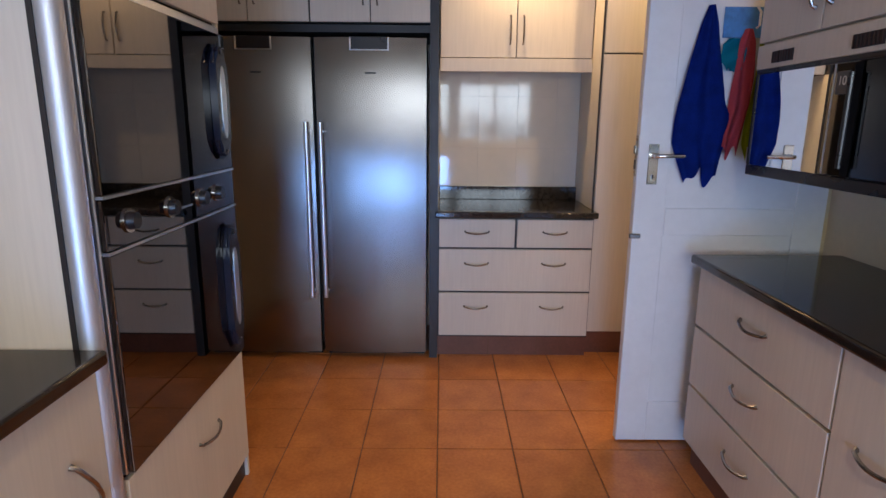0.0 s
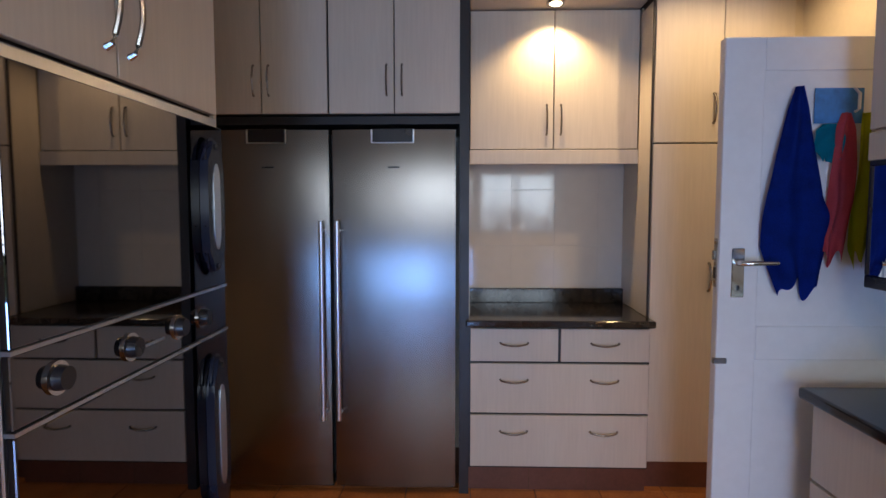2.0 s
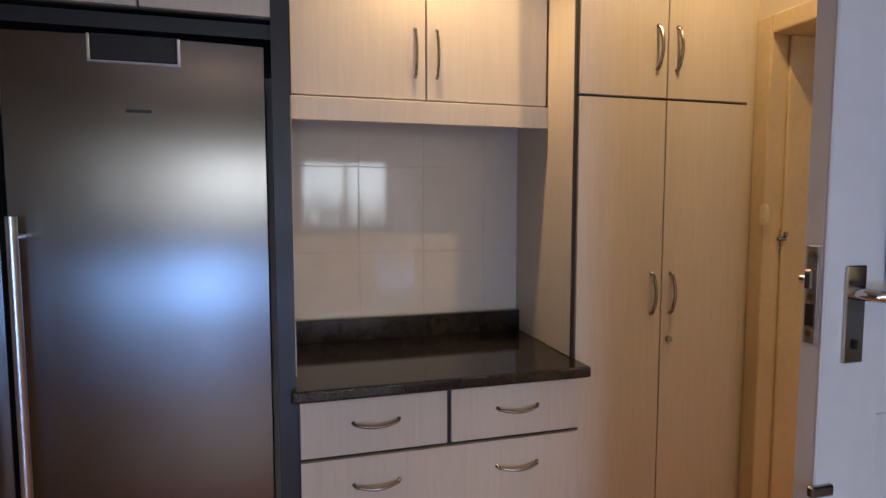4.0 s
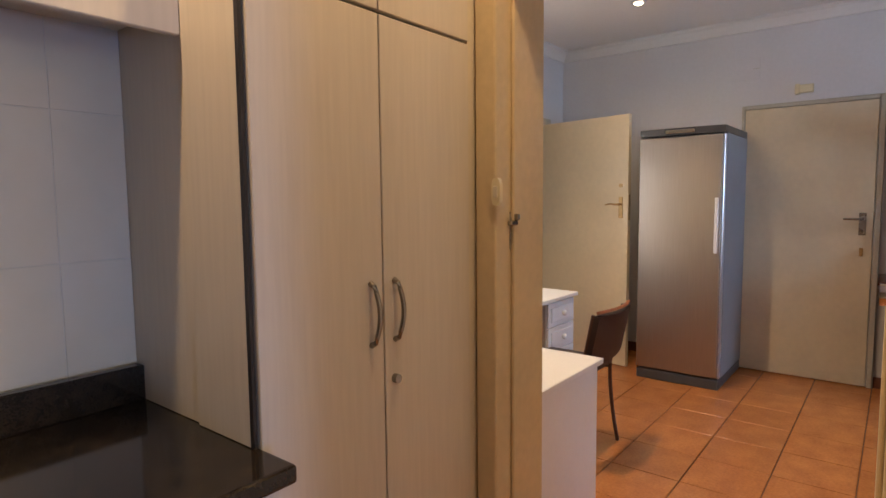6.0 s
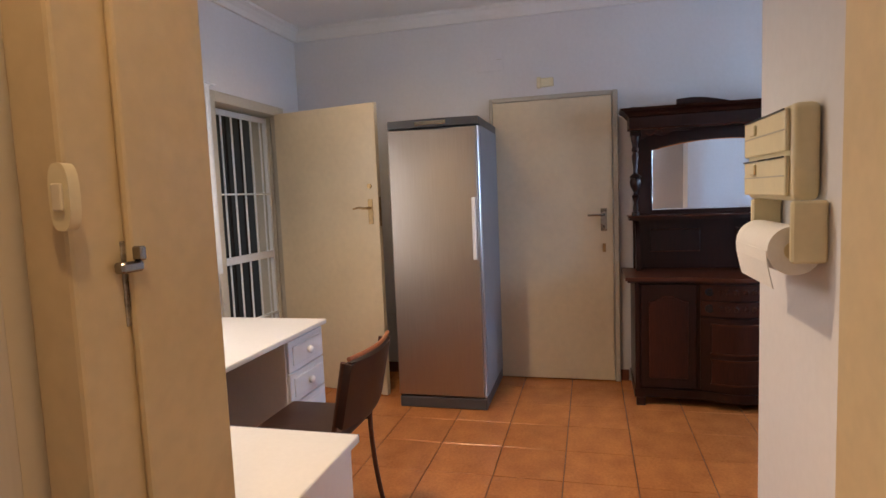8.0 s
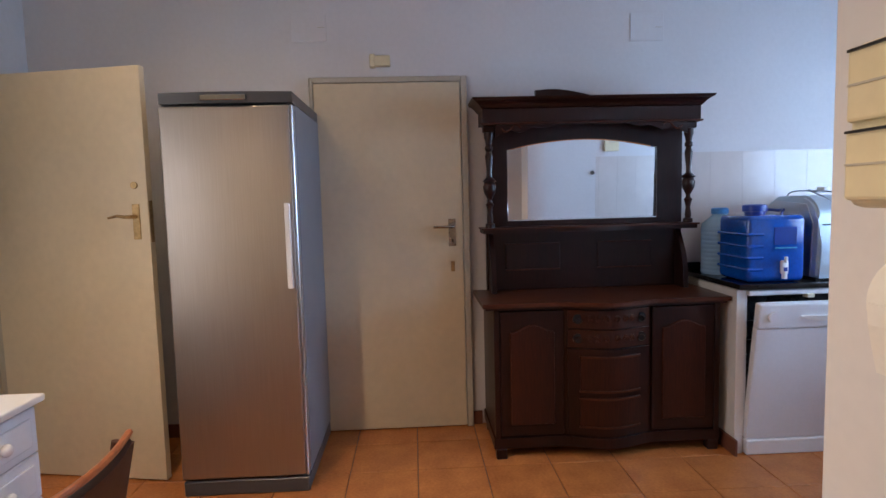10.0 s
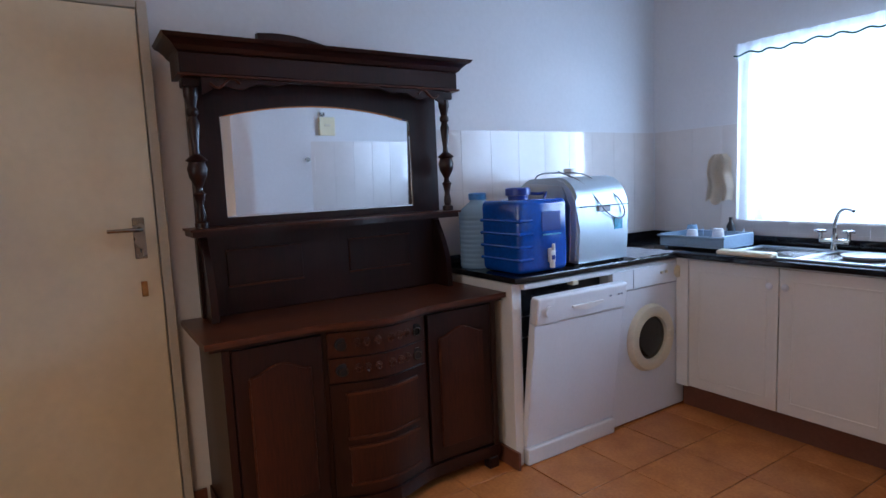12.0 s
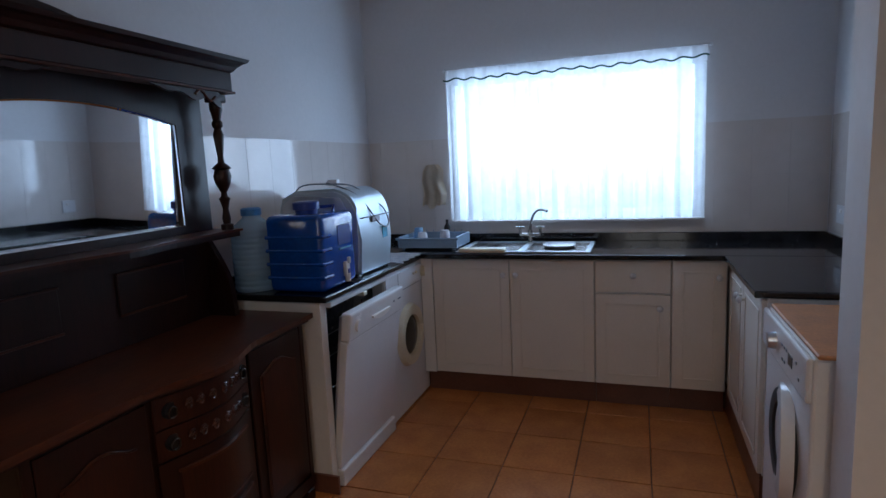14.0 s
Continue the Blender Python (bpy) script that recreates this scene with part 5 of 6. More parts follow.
def panel_door(y0, y1):
    d = part("door", boxed(6.636, y0, 0.125, 6.6525, y1, 0.785, 0.003), MAHOGANY, dz, "mahogany door with an arched fielded panel")
    a, b = y0 + 0.055, y1 - 0.055
    m_ = (a + b) / 2
    arch = lambda ys, top: top + 0.035 * math.cos((ys - m_) / (b - a) * 2 * math.pi) * 0.5
    out = [(a, 0.19), (b, 0.19)] + [(b + (a - b) * k / 14, arch(b + (a - b) * k / 14, 0.690)) for k in range(15)]
    part("panel", prism(bmesh.new(), out, "x", 6.624, 6.635), MAHOGANY_PANEL, d)
    rim = [(y, z) for y, z in out]
    bm = bmesh.new()
    for (p, q), (r, s) in zip(rim, rim[1:] + rim[:1]):
        if abs(p - r) + abs(q - s) > 1e-4:
            rod(bm, (6.632, p, q), (6.632, r, s), 0.006, 6)
    part("panel_moulding", bm, MAHOGANY_LIT, d, smooth=True)
    return d
panel_door(YR + 0.03, YC - 0.235)
panel_door(YC + 0.235, YL - 0.03)
for z0, z1 in ((0.690, 0.785), (0.590, 0.682)):
    d = part("drawer", bowed(YC - 0.215, YC + 0.215, 6.640, 0.065, 6.64, z0, z1), MAHOGANY_PANEL, dz, "bowed drawer with carved scrolls")
    zc = (z0 + z1) / 2
    for s in (-1, 1):
        y = YC + s * 0.165
        x = bowx(y, 6.640, 0.065)
        part("pull_plate", rod(bmesh.new(), (x - 0.005, y, zc), (x + 0.01, y, zc), 0.026, 20), BLACK, d, "dark round pull plate", smooth=True)
        part("pull_ring", tube(bmesh.new(), [(x - 0.010, y + 0.017 * math.cos(a), zc - 0.006 + 0.017 * math.sin(a)) for a in [2 * math.pi * k / 14 for k in range(15)]], 0.003, 6), OLD_BRONZE, d, smooth=True)
    for s in (-1, 1):
        bm = bmesh.new()
        for k0 in (0.028, 0.072, 0.108):
            pts = [(bowx(YC + s * k0, 6.640, 0.065) - 0.002, YC + s * (k0 + 0.016 * (1 - t / 14) * math.cos(t * 0.9)), zc + 0.020 * (1 - t / 16) * math.sin(t * 0.9)) for t in range(12)]
            tube(bm, pts, 0.004, 6)
        part("carving", bm, MAHOGANY_LIT, d, smooth=True)
part("lower_panel_frame", bowed(YC - 0.215, YC + 0.215, 6.640, 0.060, 6.64, 0.125, 0.580), MAHOGANY, dz)
for z0, z1 in ((0.17, 0.32), (0.36, 0.54)):
    part("fielded_panel", bowed(YC - 0.155, YC + 0.155, 6.632, 0.060, 6.63, z0, z1), MAHOGANY_PANEL, dz)
    for z in (z0, z1):
        part("panel_moulding", bowed(YC - 0.160, YC + 0.160, 6.626, 0.060, 6.63, z - 0.005, z + 0.005), MAHOGANY_LIT, dz)
# upper part
part("back_board", boxed(7.045, YR + 0.02, 0.831, 7.085, YL - 0.02, 1.170, 0.002), MAHOGANY, dz)
for y0, y1 in ((3.06, 3.38), (3.60, 3.92)):
    p = part("back_panel", boxed(7.035, y0, 0.95, 7.046, y1, 1.10, 0.006, 2), MAHOGANY, dz)
    for z in (0.95, 1.10):
        part("panel_moulding", boxed(7.030, y0, z - 0.004, 7.040, y1, z + 0.004, 0.001), MAHOGANY_LIT, p)
for y in (YR + 0.045, YL - 0.045):
    pts = []
    for k in range(13):
        s = k / 12
        pts.append((6.975 - 0.045 * math.sin(math.pi * 1.1 * s) - 0.05 * (1 - s) ** 3 + 0.04 * s, 0.831 + 0.325 * s))
    part("scroll_bracket", prism(bmesh.new(), pts + [(7.05, 1.164), (7.05, 0.831)], "y", y - 0.014, y + 0.014), MAHOGANY, dz)
part("shelf", bowed(YR - 0.012, YL + 0.012, 6.915, 0.035, 7.088, 1.171, 1.192), MAHOGANY, dz, "narrow serpentine shelf")
part("shelf_moulding", bowed(YR - 0.020, YL + 0.020, 6.904, 0.035, 7.087, 1.1925, 1.202), MAHOGANY_LIT, dz)
mz0, ms, mt = 1.235, 1.638, 1.693
my0, my1 = 3.032, 3.905
def arch_z(y, s=ms, t=mt):
    u = (y - (my0 + my1) / 2) / ((my1 - my0) / 2)
    return s + (t - s) * max(0.0, 1 - u * u)
n = 24
out = [(my0, mz0), (my1, mz0)] + [(my1 + (my0 - my1) * k / n, arch_z(my1 + (my0 - my1) * k / n)) for k in range(n + 1)]
part("mirror", prism(bmesh.new(), out, "x", 7.047, 7.051), MIRROR, dz, "arched mirror leaning slightly forward", turn=spin((7.047, 3.47, 1.30), -1.7, "Y"))
bm = bmesh.new()
for c in ((YR + 0.03, 1.203, my0, 1.83), (my1, 1.203, YL - 0.03, 1.83)):
    box(bm, 7.022, c[0], c[1], 7.084, c[2], c[3])
box(bm, 7.022, my0, 1.203, 7.084, my1, mz0)
for k in range(n):
    a, b = my0 + (my1 - my0) * k / n, my0 + (my1 - my0) * (k + 1) / n
    prism(bm, [(a, arch_z(a)), (b, arch_z(b)), (b, 1.83), (a, 1.83)], "x", 7.022, 7.084)
part("mirror_frame", bm, MAHOGANY, dz, "flat mahogany mirror frame")
part("mirror_backing", boxed(7.055, my0, 1.20, 7.084, my1, 1.83), MAHOGANY, dz)
bm = bmesh.new()
rim = [(7.032, y, z) for y, z in [(my0, mz0), (my0, arch_z(my0))] + [(my0 + (my1 - my0) * k / n, arch_z(my0 + (my1 - my0) * k / n)) for k in range(1, n + 1)] + [(my1, mz0), (my0, mz0)]]
part("bevel_strip", tube(bm, rim, 0.0055, 6), MIRROR, dz, "bright bevelled edge of the mirror")
for y in (YR + 0.030, YL - 0.030):
    prof = [(1.203, 0.026), (1.225, 0.026), (1.230, 0.015), (1.25, 0.018), (1.29, 0.012), (1.325, 0.020), (1.335, 0.024), (1.345, 0.014), (1.36, 0.012), (1.375, 0.020), (1.40, 0.032), (1.43, 0.037), (1.455, 0.029), (1.462, 0.040), (1.472, 0.030), (1.485, 0.014), (1.51, 0.012), (1.56, 0.018), (1.60, 0.022), (1.625, 0.014), (1.635, 0.022), (1.65, 0.022), (1.66, 0.016), (1.69, 0.022), (1.70, 0.026), (1.730, 0.026)]
    part("turned_post", turned(bmesh.new(), 6.943, y, prof, 20), MAHOGANY, dz, "turned post with a vase", smooth=True)
    part("post_block", boxed(6.912, y - 0.032, 1.7305, 6.972, y + 0.032, 1.764, 0.004), MAHOGANY, dz)
part("frieze", boxed(6.882, YR - 0.010, 1.775, 6.940, YL + 0.010, 1.850, 0.003), MAHOGANY, dz)
part("frieze_side", boxed(6.941, YR - 0.010, 1.775, 7.085, YR + 0.012, 1.850), MAHOGANY, dz)
part("frieze_side", boxed(6.941, YL - 0.012, 1.775, 7.085, YL + 0.010, 1.850), MAHOGANY, dz)
part("bead", boxed(6.874, YR - 0.020, 1.765, 6.945, YL + 0.020, 1.7745, 0.002), MAHOGANY_LIT, dz)
for s, y0 in ((1, YR + 0.062), (-1, YL - 0.062)):
    pts = []
    for k in range(17):
        t = k / 16
        pts.append((y0 + s * 0.36 * t, 1.764 - 0.062 * (1 - t) ** 0.8 * (0.75 + 0.25 * math.cos(t * 16))))
    part("fretted_spandrel", prism(bmesh.new(), [(y0, 1.7645)] + pts + [(y0 + s * 0.36, 1.7645)], "x", 6.890, 6.902), MAHOGANY, dz, "carved fretwork spandrel")
    part("scroll", tube(bmesh.new(), [(6.888, y0 + s * (0.03 + 0.11 * t / 14), 1.745 - 0.018 * math.sin(t / 14 * math.pi * 2)) for t in range(15)], 0.005, 6), MAHOGANY_LIT, dz, smooth=True)
prof = [(6.884, 1.850), (6.875, 1.856), (6.864, 1.871), (6.847, 1.885), (6.834, 1.891), (6.826, 1.904), (7.088, 1.904), (7.088, 1.850)]
bm = bmesh.new()
rings = []
for (x, z) in prof[:6]:
    e = 6.884 - x
    rings.append([bm.verts.new(p) for p in ((x, YR - 0.010 - e, z), (x, YL + 0.010 + e, z), (7.088, YL + 0.010 + e, z), (7.088, YR - 0.010 - e, z))])
for s, t in zip(rings, rings[1:]):
    for k in range(4):
        bm.faces.new((s[k], s[(k + 1) % 4], t[(k + 1) % 4], t[k]))
bm.faces.new(rings[0][::-1])
bm.faces.new(rings[-1])
part("cornice", bm, MAHOGANY, dz, "deep moulded cornice")
dz.location.x -= 0.040
pts = [(3.34, 1.905), (3.76, 1.905), (3.76, 1.950)] + [(3.76 - 0.42 * k / 16, 1.922 + 0.026 * math.cos(k / 16 * math.pi) + 0.020 * math.sin(k / 16 * math.pi)) for k in range(1, 16)]
crest = thing("crest_board", (6.89, 3.55, 1.905), "loose dark curved crest board lying on the dresser", "board")
part("board", prism(bmesh.new(), pts, "x", 6.875, 6.905), MAHOGANY, crest)
part("knob", prism(bmesh.new(), [(3.97, 1.905), (4.09, 1.905), (4.07, 1.918), (4.03, 1.926), (3.99, 1.920)], "x", 6.92, 6.98), BLACK, thing("ornament", (6.95, 4.03, 1.905), "small dark rounded thing on the dresser top", "ornament"))

# ---- doors and freezer along the east wall ----
d2 = thing("door", (7.08, 4.63, 0), "cream painted flush door, closed, with a lever handle", "door")
part("leaf", boxed(7.062, 4.160, 0.008, 7.098, 4.992, 2.040, 0.002), DOOR_CREAM, d2, "cream painted flush leaf")
lever(d2, 7.062, 4.222, 1.175, (-1, 0, 0), (0, 1, 0), NICKEL, 0.16, label="worn metal lever handle")
part("key_plate", boxed(7.058, 4.211, 0.945, 7.062, 4.233, 1.005, 0.001), BRASS, d2, "worn brass key plate")
f2 = setting("door_frame_east", boxed(7.060, 4.997, 0, 7.099, 5.018, 2.074, 0.004), FRAME_GREY, "putty painted door frame", "door frame")
part("jamb", boxed(7.060, 4.118, 0, 7.099, 4.155, 2.074, 0.004), FRAME_GREY, f2)
part("head", boxed(7.060, 4.156, 2.044, 7.099, 4.996, 2.074, 0.004), FRAME_GREY, f2)

fz = thing("upright_freezer", (6.68, 5.295, 0), "tall brushed steel upright freezer with a dark cap and slim handle", "freezer")
part("body", boxed(6.375, 5.000, 0.075, 7.03, 5.590, 1.822, 0.005), STEEL_SIDE, fz, "blue-grey freezer side")
part("door", boxed(6.314, 5.012, 0.085, 6.372, 5.590, 1.812, 0.012, 3), STEEL_SOFT, fz, "brushed steel freezer door", smooth=True)
part("edge_strip", boxed(6.318, 5.000, 0.085, 6.372, 5.0115, 1.812, 0.003), ALU, fz, "pale edge strip")
n = 10
pts = [(6.330 - 0.022 * math.sin(math.pi * k / n), 5.002 + 0.588 * k / n) for k in range(n + 1)]
part("cap", prism(bmesh.new(), pts + [(7.03, 5.590), (7.03, 5.002)], "z", 1.823, 1.872), STEEL_DARK, fz, "dark grey freezer cap")
part("control_strip", boxed(6.302, 5.20, 1.835, 6.312, 5.40, 1.858, 0.002), CHROME, fz, "shiny control strip")
part("base", boxed(6.325, 5.002, 0.0, 7.02, 5.588, 0.073, 0.006), STEEL_DARK, fz, "dark grey base")
part("handle", boxed(6.262, 5.020, 0.985, 6.276, 5.046, 1.372, 0.004), WHITE_ENAMEL, fz, "slim pale handle")
for z in (1.005, 1.352):
    part("handle_mount", boxed(6.276, 5.030, z - 0.012, 6.316, 5.046, z + 0.012), STEEL_SIDE, fz)

fz.location += Vector((0.040, -0.025, 0))

# the open cream door and the gate in the north wall
piv = (6.745, 6.560, 0)
ang = math.degrees(math.atan2(6.56 - 5.698, 6.745 - 6.570))
d1 = thing("door", piv, "cream painted flush door standing open beside the freezer", "door")
m1 = spin(piv, -(90 - ang))
L = 0.872
part("leaf", boxed(6.705, 6.560 - L, 0.008, 6.743, 6.555, 2.035, 0.002), DOOR_CREAM, d1, "cream painted flush leaf", turn=m1)
hp = m1 @ Vector((6.582, 6.560 - L + 0.065, 1.30))
nrm = (m1.to_3x3() @ Vector((-1, 0, 0)))
part("lock_plate", boxed(6.700, 6.56 - L + 0.045, 1.215, 6.705, 6.56 - L + 0.083, 1.385, 0.001), BRASS, d1, turn=m1)
pts = [(6.703, 6.56 - L + 0.064, 1.325), (6.653, 6.56 - L + 0.064, 1.325), (6.645, 6.56 - L + 0.085, 1.325), (6.645, 6.56 - L + 0.12, 1.331), (6.647, 6.56 - L + 0.17, 1.322)]
part("handle", tube(bmesh.new(), pts, [0.010, 0.009, 0.008, 0.007, 0.006], 10), BRASS, d1, "worn brass lever handle", turn=m1, smooth=True)
part("deadlock", rod(bmesh.new(), (6.697, 6.56 - L + 0.064, 1.475), (6.706, 6.56 - L + 0.064, 1.475), 0.017, 18), BRASS, d1, turn=m1, smooth=True)
part("edge_plate", boxed(6.713, 6.56 - L - 0.002, 1.20, 6.735, 6.56 - L + 0.001, 1.40), BRASS, d1, turn=m1)
gate = thing("security_gate", (6.25, 6.68, 0), "white painted barred security gate closed in the doorway", "gate")
part("stile", boxed(6.004, 6.655, 0.02, 6.034, 6.685, 2.02, 0.003), DOOR_WHITE, gate)
part("stile", boxed(6.732, 6.655, 0.02, 6.762, 6.685, 2.02, 0.003), DOOR_WHITE, gate)
for z, h in ((0.02, 0.03), (0.55, 0.012), (0.98, 0.05), (1.45, 0.012), (1.98, 0.035)):
    part("rail", boxed(6.034, 6.657, z, 6.732, 6.683, z + h, 0.002), DOOR_WHITE, gate)
for k in range(6):
    x = 6.034 + (6.732 - 6.034) * (k + 0.5) / 6
    part("bar", rod(bmesh.new(), (x, 6.67, 0.05), (x, 6.67, 1.98), 0.007, 8), DOOR_WHITE, gate)
slat = thing("slatted_screen", (6.2, 7.5, 0), "dark brown slatted screen outside behind the gate", "screen")
for k in range(36):
    part("slat", boxed(5.5 + k * 0.11, 7.50 + 0.012 * (k % 2), 0.0, 5.5 + k * 0.11 + 0.10, 7.53 + 0.012 * (k % 2), 2.5, 0.003), DARK_CURTAIN, slat)
slab("ground_porch", material("porch_concrete", (0.22, 0.20, 0.18), 0.8, vary=0.3, scale=4), [(5.3, SY1 + T, -0.1, 9.6, 8.2, -0.02)], "concrete porch outside the gate", "ground")
slab("ceiling_porch", CEILING, [(5.85, SY1 + T, 2.35, 9.6, 8.2, 2.45)], "porch ceiling", "ceiling")

# ---- desks and chair ----
desk1 = thing("desk", (3.97, 5.6, 0), "white melamine desk with a pale top by the doorway", "desk")
part("desktop", boxed(3.600, 4.985, 0.672, 4.345, 6.10, 0.697, 0.003), WHITE_LAMINATE, desk1, "pale worn desktop")
part("edge_band", boxed(4.3455, 4.986, 0.673, 4.3475, 6.09, 0.696), STEEL_SIDE, desk1, "worn dark edge band")
part("side_panel", boxed(3.62, 5.005, 0.0, 4.325, 5.023, 0.671), WHITE_LAMINATE, desk1, "white end panel")
part("side_panel", boxed(3.62, 6.06, 0.0, 4.325, 6.078, 0.671), WHITE_LAMINATE, desk1)
part("back_panel", boxed(3.62, 5.024, 0.20, 3.636, 6.059, 0.671), WHITE_LAMINATE, desk1)
desk2 = thing("desk", (5.15, 6.1, 0), "white desk with a bright top and three moulded drawers", "desk")
part("desktop", boxed(4.50, 5.765, 0.700, 5.755, 6.430, 0.726, 0.006, 2), WHITE_LAMINATE, desk2, "pale desktop")
ped = part("pedestal", boxed(5.345, 5.800, 0.04, 5.725, 6.40, 0.699, 0.002), WHITE_LAMINATE, desk2, "white drawer pedestal")
part("side_panel", boxed(4.53, 5.80, 0.0, 4.548, 6.40, 0.699), WHITE_LAMINATE, desk2)
part("back_panel", boxed(4.549, 6.38, 0.15, 5.344, 6.398, 0.699), STEEL_SIDE, desk2)
for k, (z0, z1) in enumerate(((0.530, 0.690), (0.368, 0.526), (0.206, 0.364), (0.048, 0.202))):
    d = part("drawer", boxed(5.350, 5.782, z0, 5.720, 5.799, z1, 0.003), WHITE_ENAMEL, ped, "white moulded drawer front")
    part("raised_panel", boxed(5.385, 5.774, z0 + 0.030, 5.685, 5.783, z1 - 0.030, 0.006, 2), WHITE_ENAMEL, d)
    bm = bmesh.new()
    bmesh.ops.create_uvsphere(bm, u_segments=16, v_segments=10, radius=0.021, matrix=Matrix.Translation((5.535, 5.758, (z0 + z1) / 2)) @ Matrix.Diagonal((1, 0.8, 1, 1)))
    part("knob", bm, WHITE_ENAMEL, d, "white round knob", smooth=True)

ch = thing("chair", (4.93, 5.4, 0), "dark brown leatherette chair on brown tube legs", "chair")
cx0, cx1 = 4.725, 5.145
for x in (cx0 + 0.012, cx1 - 0.012):
    part("back_leg", tube(bmesh.new(), spline([(x, 5.225, 0.0), (x, 5.262, 0.22), (x, 5.275, 0.44), (x, 5.250, 0.56), (x, 5.205, 0.79)]), 0.011, 8), TUBE, ch, "brown tube back leg", smooth=True)
    part("front_leg", tube(bmesh.new(), [(x, 5.66, 0.0), (x, 5.63, 0.43)], 0.011, 8), TUBE, ch, "brown tube front leg", smooth=True)
    part("seat_rail", rod(bmesh.new(), (x, 5.27, 0.425), (x, 5.64, 0.425), 0.010, 8), TUBE, ch, smooth=True)
bm = boxed(cx0 + 0.004, 5.262, 0.438, cx1 - 0.004, 5.655, 0.482, 0.018, 3)
part("seat", bm, LEATHER, ch, "padded dark leatherette seat", smooth=True)
bm = bmesh.new()
n = 12
out = [(cx0 + (cx1 - cx0) * k / n, 5.205 - 0.030 * math.sin(math.pi * k / n)) for k in range(n + 1)]
out = out + [(p, q + 0.030) for p, q in out[::-1]]
prism(bm, out, "z", 0.535, 0.800)
bmesh.ops.bevel(bm, geom=[e for e in bm.edges if abs(e.verts[0].co.z - e.verts[1].co.z) < 1e-6], offset=0.008, segments=2, affect="EDGES")
part("backrest", bm, LEATHER, ch, "curved dark leatherette backrest", turn=spin((4.93, 5.23, 0.60), 12, "X"), smooth=True)
part("back_piping", tube(bmesh.new(), [(p, q - 0.028, 0.806) for p, q in out[:n + 1]], 0.009, 8), material("worn_orange_brown_piping", (0.32, 0.10, 0.03), 0.4, vary=0.3, scale=20), ch, "worn orange-brown top edge", smooth=True)

# dispenser and paper roll on the pier
ds = thing("wrap_dispenser", (4.11, 3.94, 1.363), "cream plastic kitchen wrap dispenser with two drawers above a paper roll", "dispenser")
part("case", boxed(3.940, 3.902, 1.363, 4.252, 3.952, 1.545, 0.014, 3), CREAM_PLASTIC, ds, "cream plastic case", smooth=True)
for z0, z1 in ((1.372, 1.449), (1.457, 1.537)):
    d = part("drawer", boxed(3.952, 3.951, z0, 4.242, 3.961, z1, 0.004, 2), CREAM_PLASTIC, ds, "cream drawer of the dispenser")
    part("cutting_edge", boxed(3.955, 3.961, z1 - 0.004, 4.239, 3.964, z1 - 0.001), BLACK, d)
    part("ridge", boxed(3.955, 3.961, (z0 + z1) / 2 - 0.001, 4.239, 3.9625, (z0 + z1) / 2 + 0.0015), FRAME_GREY, d)
    part("thumb_catch", boxed(4.14, 3.961, z0 + 0.045, 4.175, 3.967, z0 + 0.068, 0.002), CREAM_PLASTIC, d)
part("bracket", boxed(4.166, 3.902, 1.25, 4.182, 3.962, 1.364, 0.004), CREAM_PLASTIC, ds)
part("bracket", boxed(3.903, 3.902, 1.25, 3.919, 3.962, 1.364, 0.004), CREAM_PLASTIC, ds)
pr = thing("paper_roll", (4.11, 3.975, 1.20), "white paper towel roll hanging below the cream dispenser", "paper roll")
part("roll", rod(bmesh.new(), (3.925, 3.950, 1.272), (4.160, 3.950, 1.272), 0.046, 36), PAPER, pr, smooth=True)
part("core", rod(bmesh.new(), (3.922, 3.950, 1.272), (4.1635, 3.950, 1.272), 0.018, 20), CREAM_PLASTIC, pr)
bm = bmesh.new()
pts = [(3.9975, 1.272), (3.996, 1.25), (3.991, 1.225), (3.985, 1.20)]
prism(bm, pts + [(p - 0.002, q) for p, q in pts[::-1]], "x", 3.928, 4.157)
part("loose_sheet", bm, PAPER, pr)

for ob in (ds, pr):
    ob.location += Vector((0.085, 0, -0.014))

# small fittings on the walls
bell = thing("door_bell", (7.09, 4.607, 2.13), "yellowed plastic bell box above the cream door", "bell")
part("case", boxed(7.065, 4.552, 2.135, 7.099, 4.662, 2.195, 0.006, 2), CREAM_PLASTIC, bell)
part("side_cap", boxed(7.060, 4.639, 2.128, 7.099, 4.669, 2.202, 0.004), CREAM_PLASTIC, bell)
for y, z in ((5.008, 2.36), (3.05, 2.341)):
    pl = thing("cover_plate", (7.097, y, z - 0.08), "white painted flush cover plate high on the wall", "plate")
    part("plate", boxed(7.094, y - 0.10, z - 0.08, 7.099, y + 0.10, z + 0.08, 0.002), WALL, pl)
    part("seam", boxed(7.0932, y - 0.09, z - 0.002, 7.0945, y - 0.05, z + 0.001), FRAME_GREY, pl)
gy = thing("isolator_switch", (4.205, 2.33, 1.665), "cream isolator switch high on the white tiled wall", "switch")
part("case", boxed(4.201, 2.255, 1.665, 4.240, 2.410, 1.835, 0.006, 2), CREAM_PLASTIC, gy)
part("rocker", boxed(4.240, 2.300, 1.752, 4.247, 2.360, 1.772, 0.002), IVORY, gy)
for y, z in ((2.53, 1.445), (2.37, 1.862)):
    pp = thing("pipe_cap", (4.21, y, z), "small dark capped pipe end in the wall", "pipe")
    part("cap", rod(bmesh.new(), (4.201, y, z), (4.222, y, z), 0.022, 16), NICKEL, pp, smooth=True)
so = thing("socket_outlet", (4.21, 1.30, 1.06), "white socket outlet on the tiled west wall", "socket")
